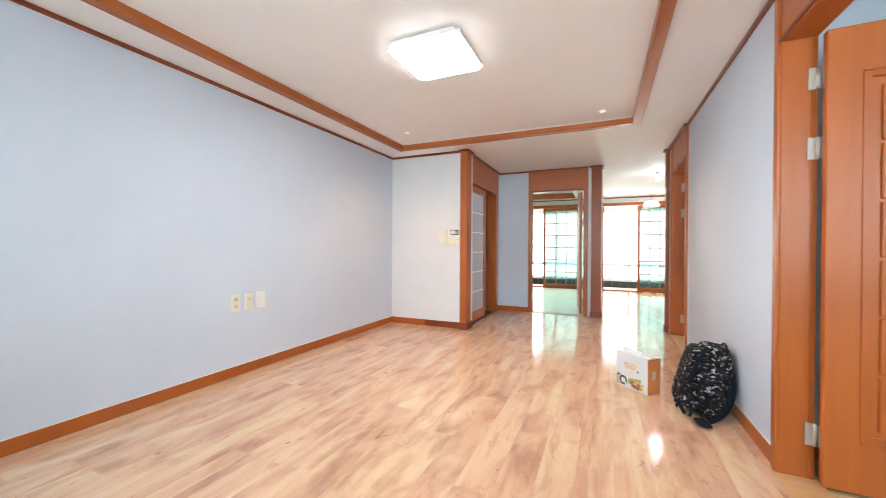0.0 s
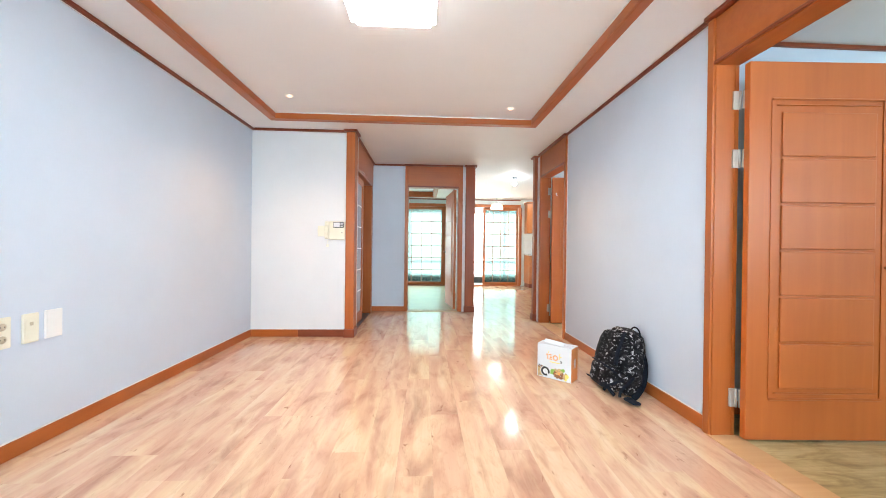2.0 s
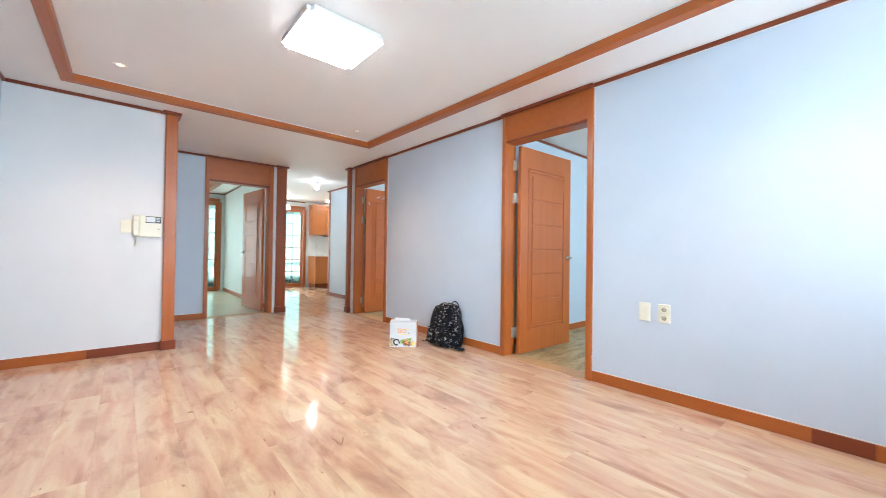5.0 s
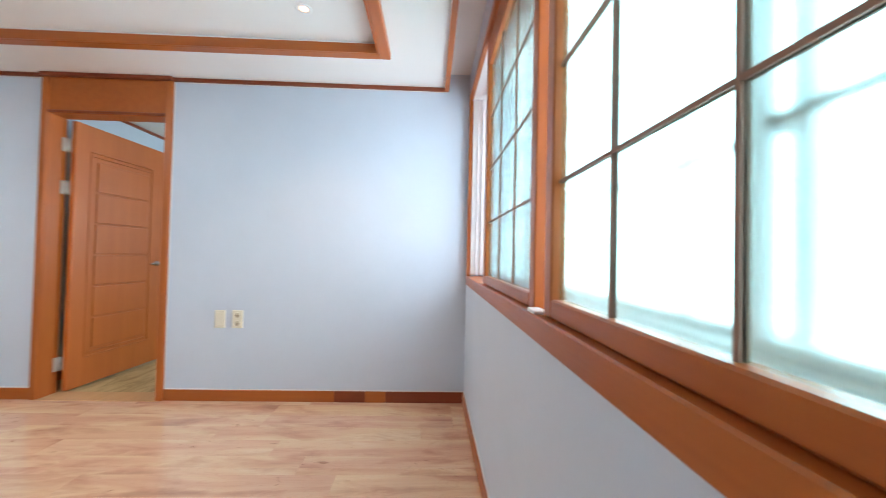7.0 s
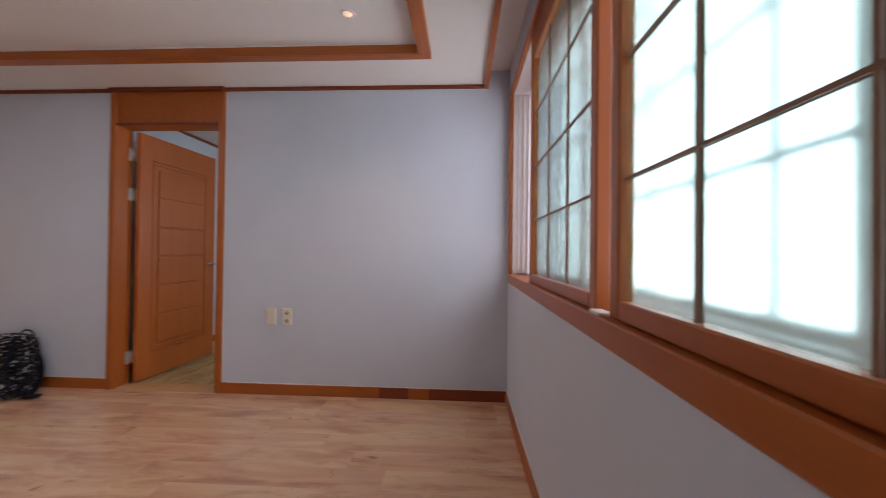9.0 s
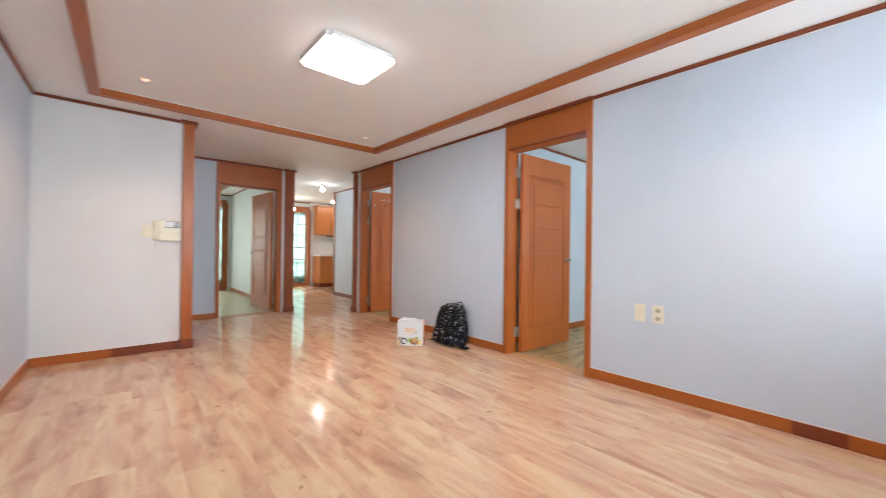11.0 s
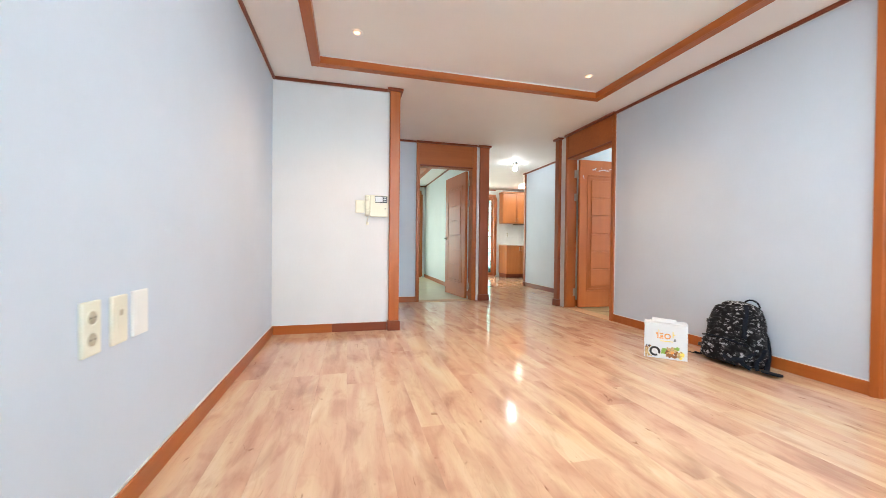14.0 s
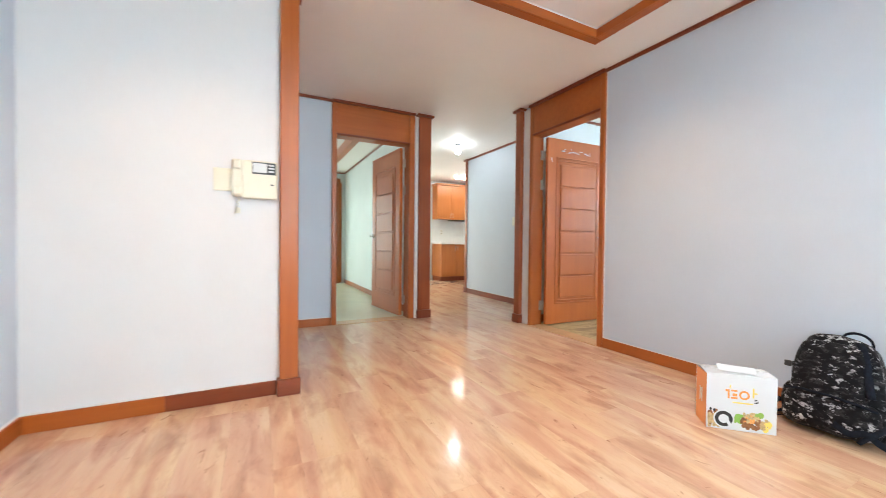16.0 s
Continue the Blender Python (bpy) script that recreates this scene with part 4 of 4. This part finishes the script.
# ---- carton ----
c0, c1 = Vector((0.704, 3.558, 0)), Vector((0.904, 3.368, 0))
ux = (c1 - c0).normalized()
uy = Vector((-ux.y, ux.x, 0))
CWD, CDP, CHT = (c1 - c0).length, 0.135, 0.258
cm = Matrix(((ux.x, uy.x, 0, c0.x), (ux.y, uy.y, 0, c0.y), (0, 0, 1, 0), (0, 0, 0, 1)))
carton = thing("gift_carton", cm, "white and orange printed carton with food pictures on the floor", "box")
th = 0.003
part("front", boxes(((0, 0, 0), (CWD, th, CHT)), bevel=0.001), M_PAPER, carton, "white printed front")
part("back", boxes(((0, CDP - th, 0), (CWD, CDP, CHT)), bevel=0.001), M_PAPER, carton)
part("side", boxes(((0, th, 0), (th, CDP - th, CHT - 0.004)), bevel=0.001), M_CARTON_ORANGE, carton, "orange card side")
part("side", boxes(((CWD - th, th, 0), (CWD, CDP - th, CHT - 0.004)), bevel=0.001), M_CARTON_ORANGE, carton, "orange card side")
part("bottom", boxes(((th, th, 0.001), (CWD - th, CDP - th, 0.004))), M_PAPER, carton)
bm = bmesh.new()
for pts in (((0.0, 0.0, CHT - 0.001), (CWD, 0.0, CHT - 0.001), (CWD, 0.075, CHT + 0.002), (0.0, 0.075, CHT + 0.004)), ((0.0, CDP, CHT - 0.001), (0.0, 0.072, CHT + 0.008), (CWD, 0.072, CHT + 0.005), (CWD, CDP, CHT - 0.001))):
    f = bm.faces.new([bm.verts.new(p) for p in pts])
    r = bmesh.ops.extrude_face_region(bm, geom=[f])
    bmesh.ops.translate(bm, verts=[g for g in r["geom"] if isinstance(g, bmesh.types.BMVert)], vec=(0, 0, 0.003))
part("top_flaps", bm, M_PAPER, carton, "folded white top flaps")
bm = bmesh.new()
add_box(bm, (0.050, 0.022, CHT + 0.006), (0.205, 0.025, CHT + 0.030))
for v in bm.verts:
    v.co.y += (v.co.z - CHT - 0.012) * 0.9
    v.co.z += 0.01 * math.sin(v.co.x * 30)
part("flap_tab", bm, M_PAPER, carton, "raised white paper tab")


def disc(bm, x, z, r, y=-0.0012, sx=1.0, seg=18):
    bmesh.ops.create_cone(bm, cap_ends=True, segments=seg, radius1=r, radius2=r, depth=0.0016, matrix=Matrix.Translation((x, y, z)) @ Matrix.Diagonal((sx, 1, 1, 1)) @ pose(0, 0, 0, 90, 0, 0))


def ring(x, z, r0, r1, y=-0.001):
    bm = revolve([(r0, 0), (r0, 0.0012), (r1, 0.0012), (r1, 0)], 28)
    bmesh.ops.transform(bm, matrix=Matrix.Translation((x, 0, z)) @ pose(0, 0, 0, 90, 0, 0), verts=bm.verts)
    return bm


part("logo_mark", ring(0.150, 0.168, 0.013, 0.021), M_LOGO_ORANGE, carton, "orange ring mark")
for x0, z0, x1, z1, mt in ((0.085, 0.148, 0.092, 0.190, M_LOGO_ORANGE), (0.076, 0.180, 0.085, 0.190, M_LOGO_ORANGE), (0.098, 0.182, 0.122, 0.190, M_LOGO_ORANGE), (0.098, 0.148, 0.124, 0.156, M_LOGO_ORANGE),
                           (0.104, 0.160, 0.122, 0.173, M_LOGO_ORANGE), (0.182, 0.160, 0.188, 0.205, M_LOGO_YELLOW), (0.092, 0.195, 0.097, 0.212, M_LOGO_YELLOW), (0.105, 0.128, 0.185, 0.134, M_LOGO_YELLOW),
                           (0.190, 0.178, 0.200, 0.184, M_LOGO_YELLOW), (0.188, 0.136, 0.205, 0.139, M_BLACK_PRINT), (0.190, 0.143, 0.205, 0.146, M_BLACK_PRINT), (0.190, 0.150, 0.200, 0.153, M_BLACK_PRINT)):
    part("print_bar", boxes(((x0, -0.0012, z0), (x1, 0.0, z1))), mt, carton)
rnd = random.Random(5)
# food picture: pale crisps, a leaf, a heap of glazed meat, yellow garnish
for mt, n, xc, zc, xr, zr in ((M_TAN_PRINT, 15, 0.028, 0.045, 0.024, 0.032), (M_BROWN_PRINT, 7, 0.030, 0.052, 0.022, 0.030), (M_BLACK_PRINT, 1, 0.045, 0.088, 0.030, 0.008),
                              (M_GREEN_PRINT, 6, 0.128, 0.056, 0.012, 0.014), (M_BROWN_PRINT, 20, 0.175, 0.042, 0.038, 0.024), (M_TAN_PRINT, 14, 0.178, 0.066, 0.032, 0.018),
                              (M_LOGO_ORANGE, 4, 0.180, 0.060, 0.030, 0.018), (M_LOGO_YELLOW, 6, 0.236, 0.032, 0.013, 0.020), (M_TAN_PRINT, 5, 0.232, 0.045, 0.014, 0.022), (M_GREEN_PRINT, 3, 0.208, 0.082, 0.012, 0.006)):
    for _ in range(2 * n):
        x = min(max(xc + rnd.uniform(-xr, xr), 0.014), CWD - 0.014)
        z = max(zc + rnd.uniform(-zr, zr), 0.013)
        bm = bmesh.new()
        disc(bm, x, z, rnd.uniform(0.006, 0.013), -0.0008 - rnd.random() * 0.0006, rnd.uniform(0.6, 1.0), 7)
        part("picture", bm, mt, carton)
bm = bmesh.new()
disc(bm, 0.070, 0.050, 0.042, -0.0016, 1.0, 28)
part("picture", bm, M_PAPER, carton, "white printed dish")
pr = part("picture", ring(0.070, 0.050, 0.021, 0.036), M_BLACK_PRINT, carton, "black printed ring")
pr.matrix_basis = Matrix.Translation((0, -0.0016, 0))
bm = boxes(((-0.007, -0.0034, -0.045), (0.007, -0.0026, 0.006)))
bmesh.ops.transform(bm, matrix=Matrix.Translation((0.082, 0, 0.048)) @ pose(0, 0, 0, 0, -28, 0), verts=bm.verts)
part("picture", bm, M_PAPER, carton, "white printed spoon")
for sx in (-0.0006, CWD + 0.0006):
    for y0, y1, z0, z1 in ((0.052, 0.057, 0.10, 0.17), (0.064, 0.071, 0.11, 0.165), (0.078, 0.083, 0.10, 0.17)):
        part("print_bar", boxes(((sx - 0.0006, y0, z0), (sx + 0.0006, y1, z1))), M_PAPER, carton)


# ---- backpack ----
def cushion(lo, hi, power=2.6, seg=26, rings=18, shape=None):
    """A padded, rounded volume between two corners; shape bends each point."""
    lo, hi = Vector(lo), Vector(hi)
    c, h = (lo + hi) / 2, (hi - lo) / 2
    bm = bmesh.new()
    bmesh.ops.create_uvsphere(bm, u_segments=seg, v_segments=rings, radius=1.0)
    for v in bm.verts:
        d = v.co.copy()
        k = (abs(d.x) ** power + abs(d.y) ** power + abs(d.z) ** power) ** (1 / power)
        d /= k
        p = Vector((d.x * h.x, d.y * h.y, d.z * h.z))
        if shape:
            p = shape(p, d)
        w = noise.noise(p * 16.0 + c * 5) * 0.007 + noise.noise(p * 45.0) * 0.003
        v.co = c + p + d.normalized() * w
    return bm


def pack_shape(p, d):
    t = (d.z + 1) / 2
    p.x *= 1.0 - 0.34 * t ** 1.4
    if d.y < 0:
        p.y *= 1.0 - 0.30 * t
    p.z -= 0.03 * max(0.0, d.x) * t
    return p


def pocket_shape(p, d):
    t = (d.z + 1) / 2
    p.x *= 1.0 - 0.20 * t ** 1.5
    if d.y < 0:
        p.y *= 1.0 - 0.48 * t
    return p


def low_shape(p, d):
    t = (d.z + 1) / 2
    p.x *= 1.0 - 0.06 * t
    if d.y < 0:
        p.y *= 1.0 - 0.12 * t
    return p


pack = thing("backpack", pose(1.190, 3.262, 0, 0, 0, 5) @ pose(0, 0, 0, 0, 10, 0) @ pose(0, 0, 0, 0, 0, -90) @ Matrix.Diagonal((0.93, 0.88, 0.99, 1)), "black and grey camouflage backpack leaning on the wall", "backpack")
# own frame: x across, y towards the wall, z up
part("main_bag", cushion((-0.185, -0.10, 0.010), (0.185, 0.118, 0.452), 6.5, shape=pack_shape), M_CAMO, pack, "", True)
part("front_pocket", cushion((-0.158, -0.168, 0.140), (0.120, 0.02, 0.415), 5.5, shape=pocket_shape), M_CAMO, pack, "", True)
part("lower_pocket", cushion((-0.182, -0.172, 0.006), (0.165, 0.02, 0.180), 4.2, shape=low_shape), M_CAMO, pack, "", True)
part("side_pocket", cushion((-0.205, -0.06, 0.012), (-0.140, 0.085, 0.19), 3.2), M_CAMO, pack, "", True)
part("side_pocket", cushion((0.130, -0.07, 0.012), (0.190, 0.085, 0.175), 3.2), M_CAMO, pack, "", True)
part("back_panel", cushion((-0.160, 0.055, 0.012), (0.178, 0.145, 0.345), 3.0, shape=lambda p, d: Vector((p.x * (1.0 - 0.16 * (d.z + 1)), p.y, p.z))), M_STRAP, pack, "padded navy back panel", True)
part("carry_handle", tube([(-0.012 + 0.055 * (1 - math.cos(math.pi * k / 12)), 0.062 - 0.008 * math.sin(math.pi * k / 12), 0.425 + 0.055 * math.sin(math.pi * k / 12) ** 0.8 - 0.012 * k / 12) for k in range(13)], 0.006), M_STRAP, pack, "dark webbing handle", True)
# zips follow the arched pocket tops, with piping down the seam
part("zip", tube([(-0.118, -0.092, 0.335), (-0.075, -0.112, 0.352), (0.0, -0.118, 0.356), (0.070, -0.110, 0.350), (0.100, -0.088, 0.332)], 0.0035, 6), M_STRAP, pack, "black zip", True)
part("zip", tube([(-0.172, -0.130, 0.168), (-0.10, -0.158, 0.178), (0.0, -0.164, 0.176), (0.09, -0.158, 0.166), (0.150, -0.130, 0.150)], 0.006, 6), M_STRAP, pack, "black zip", True)
part("edge_strap", ribbon([(0.070, -0.055, 0.428), (0.094, -0.090, 0.375), (0.112, -0.118, 0.290), (0.128, -0.132, 0.200)], (1, 0.3, 0), 0.030, 0.014), M_STRAP, pack, "dark edge binding", True)
for z in (0.275, 0.085):
    part("compression_strap", ribbon([(-0.130, 0.05, z - 0.01), (-0.168 - (0.02 if z < 0.2 else 0), 0.0, z), (-0.176 - (0.04 if z < 0.2 else 0), -0.05, z + 0.004)], (0, 0, 1), 0.022, 0.004), M_STRAP, pack, "dark webbing strap", True)
    part("buckle", boxes(((-0.196 - (0.04 if z < 0.2 else 0), -0.072, z - 0.012), (-0.166 - (0.04 if z < 0.2 else 0), -0.050, z + 0.016)), bevel=0.004), M_DARK, pack, "black plastic buckle")
part("shoulder_strap", ribbon([(0.060, 0.095, 0.38), (0.098, 0.115, 0.30), (0.142, 0.122, 0.21), (0.176, 0.10, 0.11), (0.200, 0.05, 0.045), (0.225, -0.01, 0.012)], (0, 1, 0), 0.042, 0.010), M_STRAP, pack, "padded dark shoulder strap", True)
part("shoulder_strap", ribbon([(-0.09, 0.11, 0.36), (-0.135, 0.13, 0.26), (-0.175, 0.125, 0.14), (-0.205, 0.09, 0.045), (-0.250, 0.02, 0.012), (-0.285, -0.02, 0.009)], (0, 1, 0), 0.050, 0.012), M_STRAP, pack, "padded dark shoulder strap", True)
part("strap_tail", ribbon([(0.02, -0.168, 0.062), (0.075, -0.186, 0.040), (0.125, -0.180, 0.058), (0.165, -0.165, 0.030), (0.205, -0.150, 0.012)], (0, 0.2, 1), 0.026, 0.004), M_STRAP, pack, "loose strap end by the floor", True)
part("strap_tail", ribbon([(0.105, -0.178, 0.010), (0.140, -0.180, 0.050), (0.172, -0.140, 0.085), (0.196, -0.100, 0.120)], (1, 0.5, 0), 0.022, 0.004), M_STRAP, pack, "loose strap end by the floor", True)
part("strap_tail", ribbon([(0.208, -0.02, 0.150), (0.218, -0.07, 0.100), (0.212, -0.11, 0.050), (0.235, -0.13, 0.012)], (1, 0.4, 0), 0.024, 0.004), M_STRAP, pack, "loose strap end by the floor", True)
part("strap_tail", ribbon([(-0.18, -0.06, 0.018), (-0.235, -0.085, 0.008), (-0.30, -0.07, 0.006)], (0, 1, 0), 0.022, 0.004), M_STRAP, pack, "loose strap end on the floor", True)
part("hip_fin", cushion((0.225, -0.115, 0.002), (0.345, -0.015, 0.024), 2.6), M_STRAP, pack, "dark padded hip fin on the floor", True)

# ---- kitchen ----
KX = 2.47


def cabinet(name, x0, x1, y0, y1, z0, z1, doors, label, handle_low, plinth=0.0):
    c = thing(name, Matrix.Translation((x0, y0, z0)), label, "cabinet", "kitchen cabinets")
    w, d, h = x1 - x0, y1 - y0, z1 - z0
    part("body", boxes(((0, 0.02, plinth), (w, d, h)), bevel=0.002), M_CABINET, c)
    if plinth:
        part("plinth", boxes(((0.01, 0.06, 0), (w - 0.01, d - 0.02, plinth))), M_RED_X, c)
    dw = w / doors
    for k in range(doors):
        dr = part("door", boxes(((k * dw + 0.002, 0, plinth + 0.003), ((k + 1) * dw - 0.002, 0.019, h - 0.003)), bevel=0.003), M_CABINET, c)
        part("field", boxes(((k * dw + 0.05, -0.004, plinth + 0.06), ((k + 1) * dw - 0.05, 0.0, h - 0.06)), bevel=0.003), M_CABINET, dr)
        hx = (k + 1) * dw - 0.03 if k % 2 == 0 else k * dw + 0.03
        hz = 0.09 if handle_low else h - 0.09
        part("handle", tube([(hx, 0.0, hz - 0.045), (hx, -0.025, hz - 0.04), (hx, -0.025, hz + 0.04), (hx, 0.0, hz + 0.045)], 0.005, 6), M_STEEL, dr, "steel bar handle", True)
    return c


for k in range(3):
    cabinet("wall_cabinet", KX + k * 0.76, KX + (k + 1) * 0.76 - 0.002, 10.19, YF - 0.001, 1.42, 2.20, 2, "orange wooden wall cabinet with two doors", True)
    cabinet("base_cabinet", KX + k * 0.76, KX + (k + 1) * 0.76 - 0.002, 9.95, YF - 0.001, 0.0, 0.835, 2, "orange wooden base cabinet with two doors", False, 0.10)
tagged(link("cornice", boxes(((KX - 0.02, 10.17, 2.20), (XO, YF - 0.001, 2.25)), bevel=0.008), M_CABINET), "orange wooden cornice over the wall cabinets", "trim")
tagged(link("worktop", boxes(((KX - 0.012, 9.93, 0.835), (XO - 0.001, YF - 0.001, 0.872)), bevel=0.005), M_COUNTER), "white kitchen worktop with raised back edge", "worktop")
sp = structure("wall_splashback", boxes(((KX, YF - 0.012, 0.872), (XO, YF - 0.001, 1.42))), M_WHITE_TRIM, "white tiled splashback", "wall")
for i in range(12):
    for j in range(3):
        x, z = KX + 0.002 + i * 0.19, 0.876 + j * 0.181
        part("tile", boxes(((x, YF - 0.018, z), (x + 0.187, YF - 0.012, z + 0.178)), bevel=0.0015), M_SPLASH, sp)
plate("wall_outlet", pose(2.70, YF - 0.018, 1.12, 0, 0, 180), 0.075, 0.12, M_WHITE_PLASTIC, "white socket on the tiled splashback", "double")
part_hood = thing("range_hood", pose(KX + 0.4, 10.22, 1.42), "thin dark range hood strip under the wall cabinet", "hood")
part("body", boxes(((0.0, 0.0, -0.03), (0.5, 0.25, 0.0)), bevel=0.004), M_DARK, part_hood)

# ---- floors ----
structure("floor_bedroom", boxes(((-2.6, YB + 0.12, -0.06), (XP - 0.125, YF, -0.001))), M_VINYL, "beige-green vinyl bedroom floor", "floor")
structure("floor_room_a", boxes(((XR + WT, YW, -0.06), (XO, 2.85, -0.001))), M_ROOM_FLOOR, "yellowish oak laminate bedroom floor with dark figure", "floor")
structure("floor_room_b", boxes(((XR + WT, 2.97, -0.06), (XO, YR - 0.12, -0.001))), M_ROOM_FLOOR, "yellowish oak laminate bedroom floor with dark figure", "floor")
structure("floor_entry", boxes(((XL, YS + 0.12, -0.16), (XE - 0.12, YB, -0.1))), M_TILE_FLOOR, "tiled entrance floor", "floor")
floor = structure("floor", boxes(((XL, YW, -0.08), (XR, 4.83, -0.012)), ((XE, 4.83, -0.08), (XR, YB, -0.012)), ((XR, YR, -0.08), (XK, YB, -0.012)), ((XP, YB, -0.08), (XK, YK, -0.012)), ((XP, YK, -0.08), (XO, YF, -0.012))), M_SILL, "glossy oak laminate plank floor", "floor")
PW, PL, GAP = 0.165, 1.2, 0.0003
plank_meshes = {}


def plank(x0, x1, y0, y1):
    w, ln = round(x1 - x0, 4), round(y1 - y0, 3)
    if w < 0.01 or ln < 0.01:
        return
    key = (w, ln)
    if key not in plank_meshes:
        a, b, t, e = w / 2 - GAP / 2, ln / 2 - GAP / 2, 0.012, 0.0003
        v = [(-a, -b, -t), (a, -b, -t), (a, b, -t), (-a, b, -t), (-a, -b, -e), (a, -b, -e), (a, b, -e), (-a, b, -e),
             (-a + e, -b + e, 0), (a - e, -b + e, 0), (a - e, b - e, 0), (-a + e, b - e, 0)]
        f = [(8, 9, 10, 11)]
        for k in range(4):
            j = (k + 1) % 4
            f += [(k, j, 4 + j, 4 + k), (4 + k, 4 + j, 8 + j, 8 + k)]
        me = bpy.data.meshes.new("plank")
        me.from_pydata(v, [], f)
        me.materials.append(M_FLOOR)
        plank_meshes[key] = me
    ob = new("plank", plank_meshes[key])
    ob.location = ((x0 + x1) / 2, (y0 + y1) / 2, 0)
    ob.parent = floor


spans = [(XL, XE, YW, YS), (XE, XP, YW, YB), (XP, XR, YW, YF), (XR, XK, YR, YF), (XK, XO, YK, YF)]
prnd = random.Random(11)
x = XL
while x < XO - 0.001:
    first = YW - prnd.choice((0.1, 0.3, 0.5, 0.7, 0.9, 1.1))
    for a, b, y0, y1 in spans:
        p0, p1 = max(x, a), min(x + PW, b)
        if p1 - p0 < 0.002:
            continue
        y = first
        while y < y1:
            q0, q1 = max(y, y0), min(y + PL, y1)
            if q1 > q0:
                plank(p0, p1, q0, q1)
            y += PL
    x += PW
